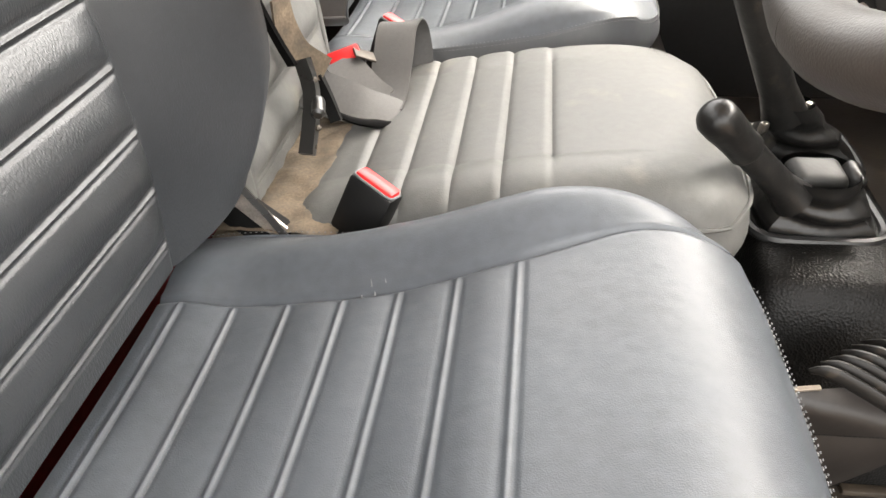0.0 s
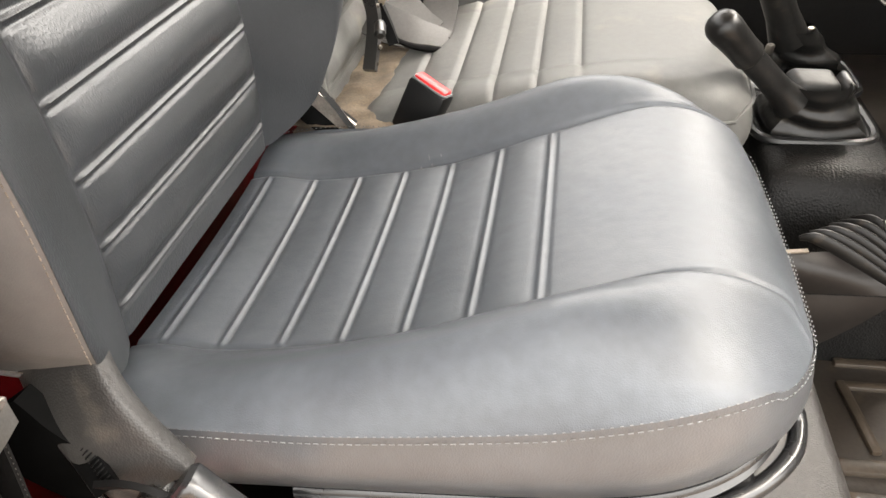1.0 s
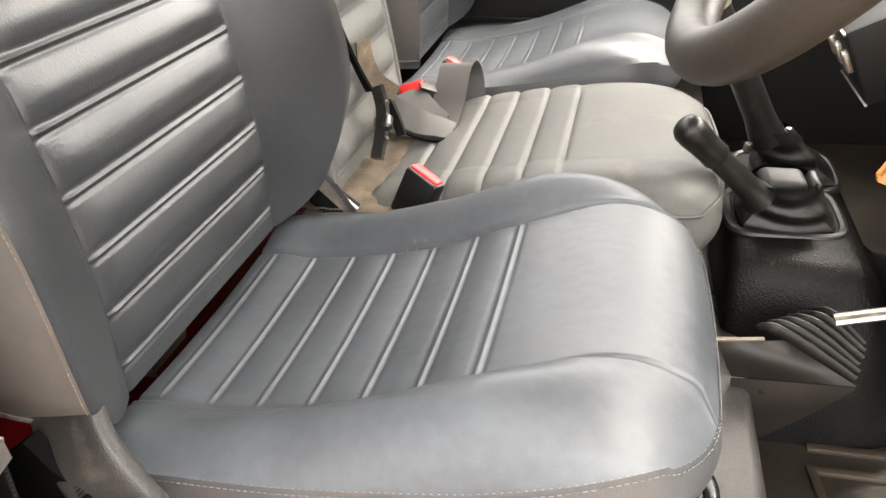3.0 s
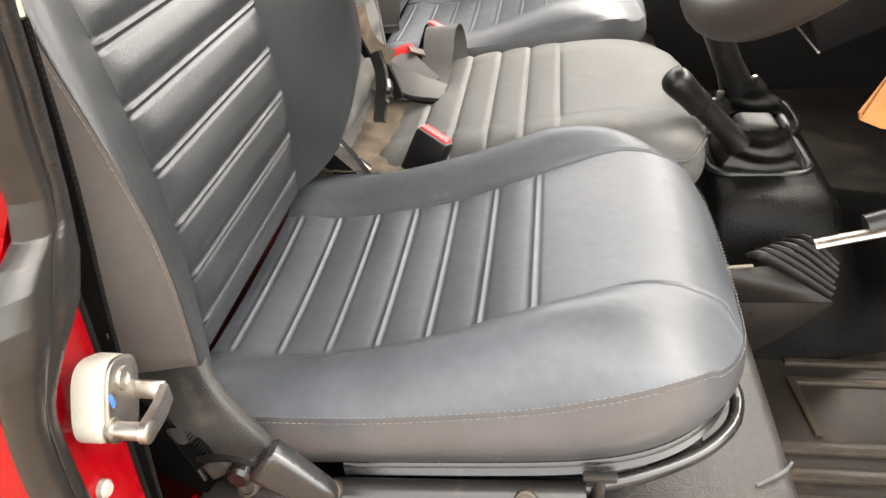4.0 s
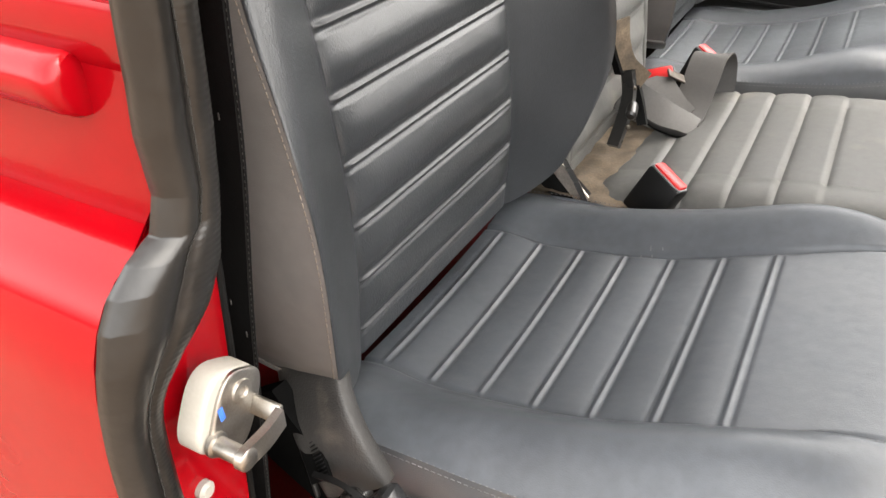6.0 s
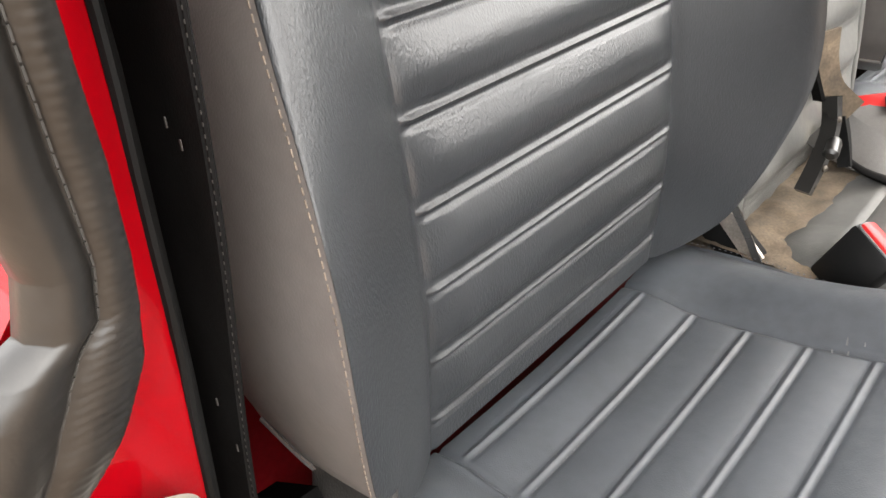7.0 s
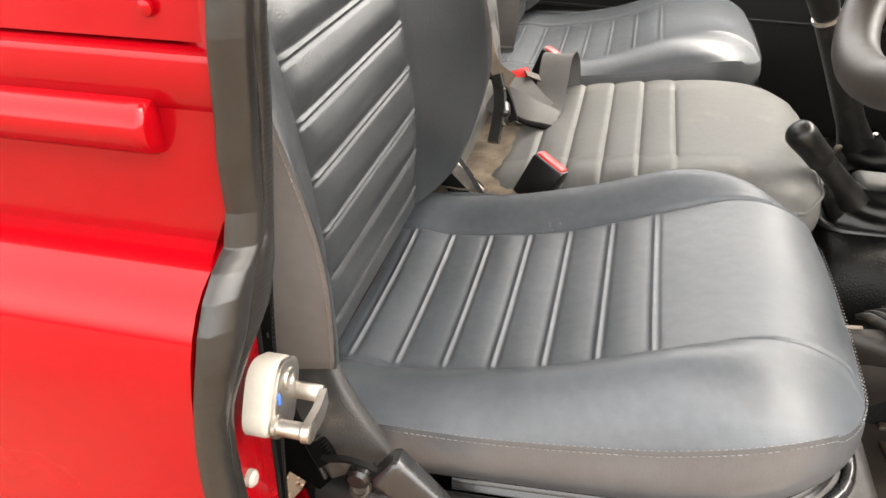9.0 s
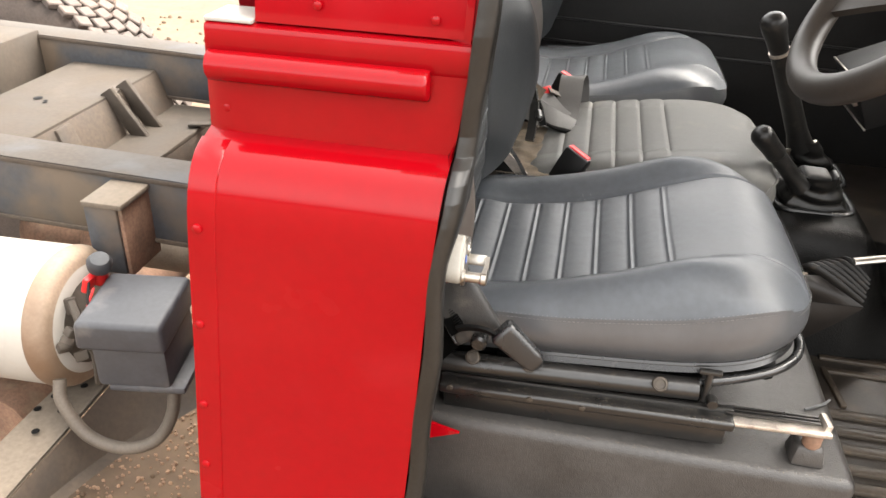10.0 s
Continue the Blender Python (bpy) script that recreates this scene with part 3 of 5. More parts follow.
    part("end_stop", block((0.008, 0.024, 0.010), pose(0.190, -0.102, 0.9285, 0, 10, 8), 0.002), BARE_STEEL, seat, "rusty bent steel end stop")
    part("end_foot", lathe([(0, 0), (0.0085, 0), (0.0105, 0.003), (0.0105, 0.018), (0.009, 0.0215), (0, 0.022)], pose(0.181, -0.106, 0.8955), 16), RUST, seat, "rust-stained white spacer foot")
    part("foot_block", block((0.040, 0.040, 0.027), pose(0.181, -0.098, 0.8835), 0.005, 2, (0.75, 0.75)), BOX_VINYL, seat)
    for bx in (-0.245, -0.148, -0.085):
        part("slide_rivet", lathe([(0, 0), (0.0042, 0), (0.0036, 0.002), (0, 0.0025)], look((bx, -0.1238, 0.911), (bx, 0, 0.90)), 10), BOLT_HEAD, seat)
    part("slide", block((0.40, 0.03, 0.035), pose(-0.06, cy + 0.17, 0.889), 0.005), BLACK_METAL, seat)
    part("riser", block((0.26, 0.36, 0.035), pose(-0.07, cy, 0.908), 0.005), BLACK_TRIM, seat)
    # adjuster bar round the front
    part("adjuster_bar", tube(spline([(0.045, -0.086, 0.946), (0.09, -0.074, 0.951), (0.135, -0.052, 0.955), (0.163, -0.025, 0.958), (0.172, 0.0, 0.963), (0.166, 0.012, 0.975), (0.155, 0.016, 0.985)], 30), 0.0062, 12), GLOSS_BLACK, seat, "bent black adjuster bar")
    tee = lathe([(0.0, 0), (0.0048, 0), (0.0042, 0.040), (0.0, 0.040)], pose(0.055, -0.094, 0.928), 12)
    block((0.026, 0.008, 0.006), pose(0.055, -0.094, 0.969), 0.002, bm=tee)
    part("latch_tee", tee, BLACK_METAL, seat, "black T-shaped slide latch")
    part("latch_spring", lathe([(0, -0.007), (0.006, -0.007), (0.0075, 0), (0.006, 0.007), (0, 0.007)], pose(0.062, -0.104, 0.935, 90), 14), BLACK_METAL, seat)
    # recliner cover with slot, spring and handle
    arm = spline([(-0.284, -0.070, 1.076), (-0.263, -0.092, 1.048), (-0.242, -0.107, 1.025), (-0.2165, -0.111, 0.987)], 20)
    cover = tube(arm, 0.0295, 24, 0.30, up=(0.03, -0.97, 0.22), square=5.0)
    part("recliner_cover", cover, RECLINER, seat, "textured black plastic recliner cover")
    part("recliner_plate", ribbon(spline([(-0.310, -0.104, 1.030), (-0.285, -0.106, 1.000), (-0.238, -0.104, 0.966)], 16), (0.72, -0.1, 0.69), 0.070, 0.014), SLOT_BLACK, seat)
    along = Vector(arm[13] - arm[7]).normalized()
    wide_ = Vector((0.82, 0.15, 0.57))
    wide_ = (wide_ - wide_.dot(along) * along).normalized()
    out_ = along.cross(wide_)
    out_ = out_ if out_.y < 0 else -out_
    SL = Matrix((along, wide_, out_)).transposed().to_4x4()
    SL.translation = Vector(arm[14])
    # nothing is cut out: a matt black block gives the slot its shade
    part("recliner_slot", block((0.032, 0.020, 0.003), SL @ pose(0.001, -0.0165, 0.0085), 0.0006), SLOT_BLACK, seat, "slot shown by a black block")
    coil = [SL @ Vector((-0.012 + 0.028 * s, -0.0115 + 0.0036 * math.cos(63 * s), 0.0100 + 0.0016 * math.sin(63 * s))) for s in np.linspace(0, 1, 130)]
    part("recliner_spring", tube(coil, 0.0006, 5), BLACK_TRIM, seat, "small dark coil spring")
    part("slot_lip", block((0.046, 0.003, 0.004), SL @ pose(0.004, -0.0268, 0.0070), 0.001), BLACK_METAL, seat)
    part("lever_link", ribbon(spline([(-0.240, -0.128, 1.002), (-0.222, -0.130, 1.008), (-0.204, -0.132, 1.008), (-0.188, -0.132, 1.000)], 16), (0.0, -0.6, 1), 0.010, 0.004), BLACK_TRIM, seat)
    part("pivot", lathe([(0, 0), (0.010, 0), (0.010, 0.016), (0.007, 0.019), (0, 0.019)], look((-0.214, -0.112, 0.985), (-0.214, 1, 0.985)), 16), BLACK_METAL, seat)
    hand = spline([(-0.190, -0.131, 1.012), (-0.172, -0.132, 0.997), (-0.151, -0.133, 0.979), (-0.140, -0.133, 0.970)], 22)
    part("recliner_handle", tube(hand, np.interp(np.linspace(0, 1, 22), (0, 0.02, 0.06, 0.8, 0.93, 1), (0.0135, 0.0160, 0.0165, 0.0130, 0.0105, 0.004)), 24, 0.72, up=(0, -1, 0.35), square=4.5), GLOSS_BLACK, seat, "satin black recliner handle")
    return seat


front_seat(SEAT_Y, "dark grey quilted vinyl driver's seat on a black steel slide", True)
front_seat(PASS_Y, "dark grey quilted vinyl passenger seat beside the far door", False)

# centre seat
mid_ribs = [-0.155 + 0.045 * k for k in range(5)]
mid_crown = curve_of((-0.215, -0.205, -0.19, -0.16, -0.1, 0.02, 0.08, 0.13, 0.17, 0.195, 0.205), (0.988, 0.998, 1.006, 1.012, 1.022, 1.040, 1.047, 1.048, 1.043, 1.031, 1.014))
mid_edge = curve_of((-0.215, -0.1, 0.05, 0.15, 0.21), (0.976, 0.992, 1.006, 1.010, 1.004))
mid_low = curve_of((-0.215, 0.0, 0.21), (0.92, 0.945, 0.950))
centre = thing("centre_seat", (0.0, MID_Y, 0.872), "narrow dusty grey vinyl centre seat with quilted back half", "car seat", "front seats")
top, wall, edge, nrm, foot = cushion(MID_Y, 0.186, 0.115, mid_ribs, mid_crown, mid_edge, mid_low, 0.207, 0.060, 0.004, back=-0.215, soft_quilt=0.0002)
cush = part("cushion", top, VINYL_DUSTY, centre, "dusty quilted grey vinyl cushion")
part("cushion_side", wall, VINYL_DUSTY, centre)
part("piping", tube(edge[::3] + nrm[::3] * 0.0015, 0.0022, 6), VINYL_DUSTY, cush, "thin grey piping round the cushion")
part("seat_pan", block((0.36, 0.30, 0.07), pose(0.0, MID_Y, 0.907), 0.01), BLACK_TRIM, centre)
mid_back_width = curve_of((0.99, 1.1, 1.3, 1.5), (0.165, 0.170, 0.170, 0.165))
mid_face = curve_of((0.98, 1.05, 1.2, 1.5), (-0.245, -0.248, -0.268, -0.325))
front, shell, left, hem = backrest(MID_Y - 0.01, mid_back_width, 0.145, [1.02 + 0.055 * k for k in range(9)], mid_face, curve_of((0.98, 1.05, 1.2, 1.5), (-0.262, -0.262, -0.282, -0.335)), 0.99, 0.985, 1.48, 0.004, deep=0.07, bead=0.4, puff=0.0085)
part("backrest", front, VINYL_DUSTY, centre, "quilted grey vinyl backrest")
part("backrest_shell", shell, BLACK_TRIM, centre)

# folded strap and hinge that hang down over the centre backrest
strap = thing("backrest_strap", (-0.22, 0.46, 1.01), "frayed black strap hanging over the centre backrest onto a hinge", "strap")
part("webbing", ribbon(spline([(-0.232, 0.492, 1.092), (-0.244, 0.487, 1.125), (-0.255, 0.478, 1.17), (-0.270, 0.465, 1.25), (-0.292, 0.452, 1.38)], 40), [(1, -0.5, 0.1), (0.6, -0.8, 0.2), (1, -0.4, 0.3), (0.8, -0.5, 0.3)], 0.012, 0.004), WEBBING_BLACK, strap)
part("frayed_end", ribbon(spline([(-0.240, 0.505, 1.155), (-0.238, 0.506, 1.125), (-0.230, 0.510, 1.100), (-0.214, 0.512, 1.086), (-0.204, 0.512, 1.080)], 20), [(0.3, 0.9, 0.3), (0.6, 0.7, 0.2), (0.8, 0.4, 0.5)], 0.026, 0.003), CARPET, strap, "frayed grey-brown fabric end")
part("hinge_arm", ribbon(spline([(-0.222, 0.494, 1.098), (-0.214, 0.484, 1.070), (-0.213, 0.466, 1.044), (-0.215, 0.446, 1.018)], 16), [(1, -0.2, 0.4), (1, 0.1, 0.3)], 0.015, 0.009), BLACK_METAL, strap, "worn black hinge arm")
part("hinge_arm", ribbon(spline([(-0.214, 0.510, 1.074), (-0.204, 0.504, 1.052), (-0.196, 0.498, 1.030)], 12), [(1, -0.2, 0.5), (1, 0.1, 0.3)], 0.012, 0.007), BLACK_TRIM, strap)
part("hinge_pin", lathe([(0, 0), (0.006, 0), (0.007, 0.004), (0.007, 0.020), (0.004, 0.023), (0, 0.023)], look((-0.206, 0.478, 1.062), (-0.23, 0.60, 1.10)), 12), BLACK_METAL, strap)
for px_, py_, pz_ in ((-0.210, 0.486, 1.080), (-0.205, 0.461, 1.040), (-0.209, 0.452, 1.024)):
    part("rivet", lathe([(0, 0), (0.0035, 0), (0.003, 0.002), (0, 0.003)], look((px_, py_, pz_), (px_ - 1, py_ + 0.6, pz_ - 0.5)), 8), BOLT_HEAD, strap)

# ---------------------------------------------------------------- cab shell
def skin_y(z):
    """The outer side of the body at a height."""
    return float(np.interp(z, (0.3, 1.10, 1.165, 1.185, 1.204, 1.218, 1.229, 1.237, 1.242, 1.2455, 1.2475, 1.249, 1.40), (-0.261, -0.260, -0.2595, -0.2585, -0.2555, -0.2505, -0.2440, -0.2360, -0.2270, -0.2190, -0.2125, -0.2085, -0.2085)))


FRONT_X = lambda z: float(np.interp(z, (0.3, 0.86, 1.01, 1.125, 1.20, 1.25, 1.285, 1.32, 1.4), (-0.31, -0.268, -0.257, -0.2505, -0.2440, -0.2405, -0.2355, -0.2310, -0.2280)))
REAR_X = lambda z: float(np.interp(z, (0.3, 0.80, 0.955, 1.20, 1.25, 1.4), (-0.560, -0.518, -0.504, -0.484, -0.481, -0.476)))
corner = thing("cab_corner_panel", (-0.38, -0.2, 0.40), "glossy red cab corner panel with rounded shoulder and rivets", "vehicle panel", kind="structure")
zs = [0.40, 0.6, 0.8, 0.95, 1.05, 1.12, 1.16, 1.175, 1.185, 1.195, 1.204, 1.211, 1.218, 1.224, 1.229, 1.233, 1.237, 1.240, 1.242, 1.244, 1.2455, 1.2467, 1.2475, 1.249, 1.25, 1.29, 1.334]
us = np.linspace(0, 1, 15)
rows = [[(FRONT_X(z) + (REAR_X(z) - FRONT_X(z)) * u, skin_y(z) + 0.010 * max(0, (u - 0.93) / 0.07)**2, z) for u in us] for z in zs]
bm = bmesh.new()
sheet(bm, rows)
back_rows = [[(x, y + 0.012, z) for x, y, z in r] for r in rows]
sheet(bm, back_rows)
sheet(bm, [[r[0] for r in rows], [r[0] for r in back_rows]])
sheet(bm, [[r[-1] for r in rows], [r[-1] for r in back_rows]])
part("skin", bm, RED_PAINT, corner, "glossy red outer skin")
# flange and half-round bead of the waist capping
bm = bmesh.new()
sheet(bm, [[(x0 + dx, y, z) for x0 in np.linspace(-0.2295, -0.470, 9)] for dx, y, z in ((0, -0.2085, 1.322), (0, -0.2125, 1.328), (0, -0.2130, 1.346), (0, -0.2115, 1.350), (0, -0.197, 1.352), (0, -0.195, 1.345), (0, -0.2000, 1.343))])
part("waist_flange", bm, RED_PAINT, corner)
prof = [(-0.2085, 1.2985), (-0.214, 1.299), (-0.221, 1.303), (-0.2255, 1.310), (-0.226, 1.317), (-0.222, 1.324), (-0.215, 1.3275), (-0.2085, 1.328)]
rows = []
for x, s in ((-0.2635, 0.0), (-0.2638, 0.75), (-0.2655, 0.93), (-0.268, 1.0), *[(x, 1.0) for x in np.linspace(-0.275, -0.468, 8)], (-0.4695, 0.0)):
    rows.append([(x, -0.2085 + (y + 0.2085) * s, 1.313 + (z - 1.313) * (0.75 + 0.25 * s)) for y, z in prof])
bm = bmesh.new()
sheet(bm, rows)
part("waist_bead", bm, RED_PAINT, corner, "half-round red bead")
# upper panel above the flange
rows = [[(x + 0.02 * (z - 1.35), -0.204 + 0.12 * (z - 1.35), z) for x in np.linspace(-0.227, -0.425, 8)] for z in (1.3535, 1.357, 1.40, 1.5, 1.65, 1.8)]
bm = bmesh.new()
sheet(bm, rows)
sheet(bm, [[(p[0], p[1] + 0.02, p[2]) for p in r] for r in rows])
sheet(bm, [[r[-1] for r in rows], [(r[-1][0], r[-1][1] + 0.02, r[-1][2]) for r in rows]])
sheet(bm, [rows[0], [(p[0], p[1] + 0.02, p[2]) for p in rows[0]]])
part("upper_panel", bm, RED_PAINT, corner)
part("capping_end", block((0.046, 0.050, 0.004), pose(-0.449, -0.1835, 1.3535), 0.0012), TANK_WHITE, corner, "bare white end of the waist capping")
# the rear edge's folded seam, and rivets
rows = [[(REAR_X(z) + dx, skin_y(z) + dy, z) for z in (0.40, 0.6, 0.8, 1.0, 1.12, 1.165, 1.185, 1.204, 1.218, 1.229, 1.237, 1.242, 1.2455)] for dx, dy in ((0.030, -0.0002), (0.029, -0.0016), (0.002, -0.0016), (0.0, 0.002))]
bm = bmesh.new()
sheet(bm, rows)
part("rear_flange", bm, RED_PAINT, corner)
for rx, rz in ((0.018, 1.168), (0.016, 1.056), (0.016, 0.948), (0.016, 0.857), (0.016, 0.76), (0.016, 0.66)):
    part("rivet", lathe([(0, 0.0), (0.0055, 0.0), (0.005, 0.0022), (0.003, 0.0034), (0, 0.0036)], look((REAR_X(rz) + rx - 0.006, skin_y(rz) - 0.0012, rz), (REAR_X(rz) + rx - 0.006, 1, rz)), 12), RED_PAINT, corner)
for rx, ry, rz in ((-0.458, -0.2085, 1.272), (-0.262, -0.2055, 1.358 + 0.01), (-0.366, -0.2055, 1.372)):
    part("rivet", lathe([(0, 0.0), (0.0044, 0.0), (0.0038, 0.0014), (0.002, 0.0021), (0, 0.0022)], look((rx, ry + 0.001, rz), (rx, 1, rz)), 12), RED_PAINT, corner)
def door_edge(z):
    """The inner edge of the red face that the door shuts on."""
    return float(np.interp(z, (0.86, 1.00, 1.10, 1.20, 1.27, 1.34), (-0.181, -0.177, -0.1715, -0.1665, -0.162, -0.158))) + max(0, z - 1.35) * 0.1


def edge_x(z):
    """How far back the inner edge of the door pillar stands."""
    return float(np.interp(z, (0.80, 1.0, 1.1, 1.2, 1.25, 1.3, 1.34, 1.8), (-0.270, -0.256, -0.256, -0.256, -0.2605, -0.264, -0.2695, -0.31)))


# inner pillar: the face that the door shuts on, and its step inwards
rows = []
for z in np.linspace(0.80, 1.80, 44):
    x, y = FRONT_X(min(z, 1.4)), skin_y(min(z, 1.33)) + max(0, z - 1.35) * 0.12
    deep_ = float(np.interp(z, (1.32, 1.345), (0, 0.022)))
    rows.append([(x - 0.001, y + 0.002, z), (x - 0.004 - deep_ * 0.9, y + 0.01, z), (x * 0.5 + edge_x(z) * 0.5 - deep_, (y + door_edge(z)) / 2, z), (edge_x(z) + 0.001, door_edge(z) - 0.002, z), (edge_x(z) - 0.003, door_edge(z) + 0.003, z)])
bm = bmesh.new()
sheet(bm, rows)
part("pillar", bm, RED_PAINT, corner, "red painted door pillar")
rows = [[(edge_x(z) + dx, (door_edge(z) + dy if dx > -0.08 else -0.138 + max(0, z - 1.35) * 0.1), z) for dx, dy in ((-0.005, 0.004), (-0.012, 0.010), (-0.05, 0.014), (-0.085, 0), (-0.10, 0), (-0.2, 0))] for z in np.linspace(0.80, 1.80, 22)]
bm = bmesh.new()
sheet(bm, rows)
part("inner_pillar", bm, RED_INNER_SHADED, corner, "dull red inner side of the pillar, darkened for shade")
rows = [[(edge_x(z) + dx, door_edge(z) + dy, z) for dx, dy in ((-0.001, 0.002), (-0.004, 0.007), (-0.020, 0.010), (-0.022, 0.014))] for z in np.linspace(0.95, 1.80, 30)]
bm = bmesh.new()
sheet(bm, rows)
part("pillar_inner_strip", bm, BLACK_TRIM, corner, "black strip inside the pillar")
part("pillar_edge", tube([(edge_x(z), door_edge(z) + 0.0015, z) for z in np.linspace(0.86, 1.80, 40)], 0.0024, 8), BLACK_TRIM, corner, "black strip along the pillar edge")
bm = block((0.10, 0.03, 0.05), pose(-0.345, -0.125, 0.845), 0.006)
foot_a = ribbon([(-0.274, -0.100, 0.908), (-0.300, -0.100, 0.8695), (-0.361, -0.100, 0.790)], (0.8, -0.3, 0.6), 0.026, 0.004)
merge(bm, foot_a)
v = [bm.verts.new(p) for p in ((-0.275, -0.150, 0.876), (-0.226, -0.153, 0.866), (-0.275, -0.158, 0.850), (-0.275, -0.146, 0.876), (-0.226, -0.149, 0.866), (-0.275, -0.154, 0.850))]
for f in ((0, 1, 2), (5, 4, 3), (0, 3, 4, 1), (1, 4, 5, 2), (2, 5, 3, 0)):
    bm.faces.new([v[k] for k in f])
part("pillar_foot", bm, RED_PAINT, corner, "worn red pillar foot")
part("sticker", block((0.0008, 0.030, 0.075), pose(-0.2585, -0.198, 1.000), 0.0003), BLACK_TRIM, corner, "black sticker with pale blots")
for sy_, sz_ in ((-0.192, 0.985), (-0.205, 0.972), (-0.198, 1.015)):
    part("sticker_blot", block((0.0006, 0.009, 0.012), pose(-0.2578, sy_, sz_, 20, 0, 0), 0.0002), THREAD, corner)

# rubber door seal along the pillar edge
seal = thing("door_seal", (-0.245, -0.2, 0.40), "dusty black rubber door seal with a sewn edge", "door seal")
zz = np.concatenate([np.linspace(0.40, 0.90, 120, endpoint=False), np.linspace(0.90, 1.45, 1100, endpoint=False), np.linspace(1.45, 1.82, 120)])


def seal_side(z):
    """The seal's outer edge: it follows the skin, a little behind it."""
    s = np.interp(z, (0.3, 1.10, 1.15, 1.18, 1.20, 1.221, 1.235, 1.245, 1.252, 1.27, 1.30, 1.40), (-0.262, -0.2615, -0.261, -0.2600, -0.2575, -0.252, -0.244, -0.232, -0.217, -0.2125, -0.2165, -0.2165))
    return s + np.clip(z - 1.36, 0, 9) * 0.12


sy = seal_side(zz)
inner = np.interp(zz, (0.3, 1.114, 1.149, 1.172, 1.19, 1.200, 1.216, 1.232, 1.250, 1.268, 1.297, 1.322, 1.346), (-0.228, -0.228, -0.229, -0.2255, -0.216, -0.208, -0.197, -0.1885, -0.1860, -0.1850, -0.1855, -0.1880, -0.1890)) + np.clip(zz - 1.36, 0, 9) * 0.12
wide = inner - sy
pleat = 0.00006 * np.sin(zz * 2000 + 3 * np.sin(zz * 40)) * (np.abs(zz - 1.175) < 0.27)
rows = []
prof = ((0.04, 0.0005), (-0.02, 0.003), (0.0, 0.009), (0.15, 0.014), (0.35, 0.0150), (0.48, 0.0125), (0.55, 0.0100), (0.58, 0.0095), (0.64, 0.0112), (0.80, 0.0105), (0.95, 0.0070), (1.0, 0.002), (0.99, -0.008))
for (a, d) in prof:
    ruck = pleat * np.interp(a, (0.58, 0.64, 0.95), (0, 0.8, 1.4)) if a > 0.58 else 0 * pleat
    ahead = np.interp(zz, (1.16, 1.21), (0, 1)) * np.interp(a, (-0.02, 0.15, 0.6, 0.85, 1.0), (0, 0.003, 0.006, 0.009, 0.012)) * (d > 0)
    rows.append(np.stack([np.array([FRONT_X(min(z, 1.4)) for z in zz]) + d * np.interp(zz, (1.05, 1.15), (1.25, 1.0)) + ahead + ruck + 0.0015 * np.sin(zz * 37 + a), sy + wide * a, zz], 1))
bm = bmesh.new()
sheet(bm, rows)
part("strip", bm, RUBBER, seal, "dusty black rubber strip", smooth=85)
line = np.stack([np.array([FRONT_X(min(z, 1.4)) for z in zz]) + 0.0100 + np.interp(zz, (1.16, 1.21), (0, 0.0065)), sy + wide * 0.575, zz], 1)
bm = stitches(line, (1, 0, 0), length=0.0036, step=0.0044, thick=0.0006)
part("stitching", bm, SEAL_THREAD, seal, kind="stuff", smooth=0)

# black belt webbing that hangs beside the seat back, cream cover above it
belt2 = thing("driver_belt", (-0.28, -0.15, 0.92), "black webbing seat belt hanging beside the driver's seat back", "seat belt")
part("webbing", ribbon(spline([(-0.273, -0.139, 1.335), (-0.276, -0.141, 1.25), (-0.2835, -0.146, 1.15), (-0.288, -0.150, 1.05), (-0.290, -0.154, 0.98), (-0.288, -0.154, 0.925)], 40), (1, -0.12, 0.04), 0.058, 0.0022), WEBBING_BLACK, belt2)
part("hem", tube(spline([(-0.244, -0.1415, 1.335), (-0.247, -0.1435, 1.25), (-0.2545, -0.1485, 1.15), (-0.259, -0.1525, 1.05), (-0.261, -0.1565, 0.98), (-0.259, -0.1565, 0.925)], 40), 0.0012, 6), WEBBING_BLACK, belt2, "thin woven edge")
hem_at = spline([(-0.2435, -0.1425, 1.335), (-0.2465, -0.1445, 1.25), (-0.254, -0.1495, 1.15), (-0.2585, -0.1535, 1.05), (-0.2605, -0.1575, 0.98)], 40)
part("hem_stitching", stitches(hem_at, (0.6, -1, 0), length=0.0013, step=0.0040, thick=0.0004), SEAL_THREAD, belt2, "tiny grey edge stitches", kind="stuff", smooth=0)
bm = bmesh.new()
for k in range(5):
    block((0.026, 0.0008, 0.0012), pose(-0.279, -0.1560, 0.953 + 0.004 * k, 0, 12, 0), 0.0002, bm=bm)
part("stitching", bm, THREAD_TAN, belt2, "tan stitched block", kind="stuff")
part("anchor", lathe([(0, 0), (0.014, 0), (0.014, 0.006), (0.008, 0.010), (0, 0.010)], look((-0.272, -0.156, 0.925), (-0.272, 1, 0.925)), 16), BLACK_METAL, belt2)
for hx, hz in ((-0.275, 1.282), (-0.268, 1.276), (-0.279, 1.160), (-0.270, 1.140)):
    part("scuff", block((0.0009, 0.0006, 0.004), pose(hx + 0.012, -0.1455 - (1.30 - hz) * 0.04, hz), 0.0002), WEBBING, belt2)
bm = ribbon(spline([(-0.2480, -0.1680, 1.3410), (-0.2485, -0.1665, 1.351), (-0.250, -0.163, 1.37), (-0.252, -0.148, 1.5), (-0.28, -0.118, 1.75)], 24), (1, 0.40, 0.25), 0.036, 0.010)
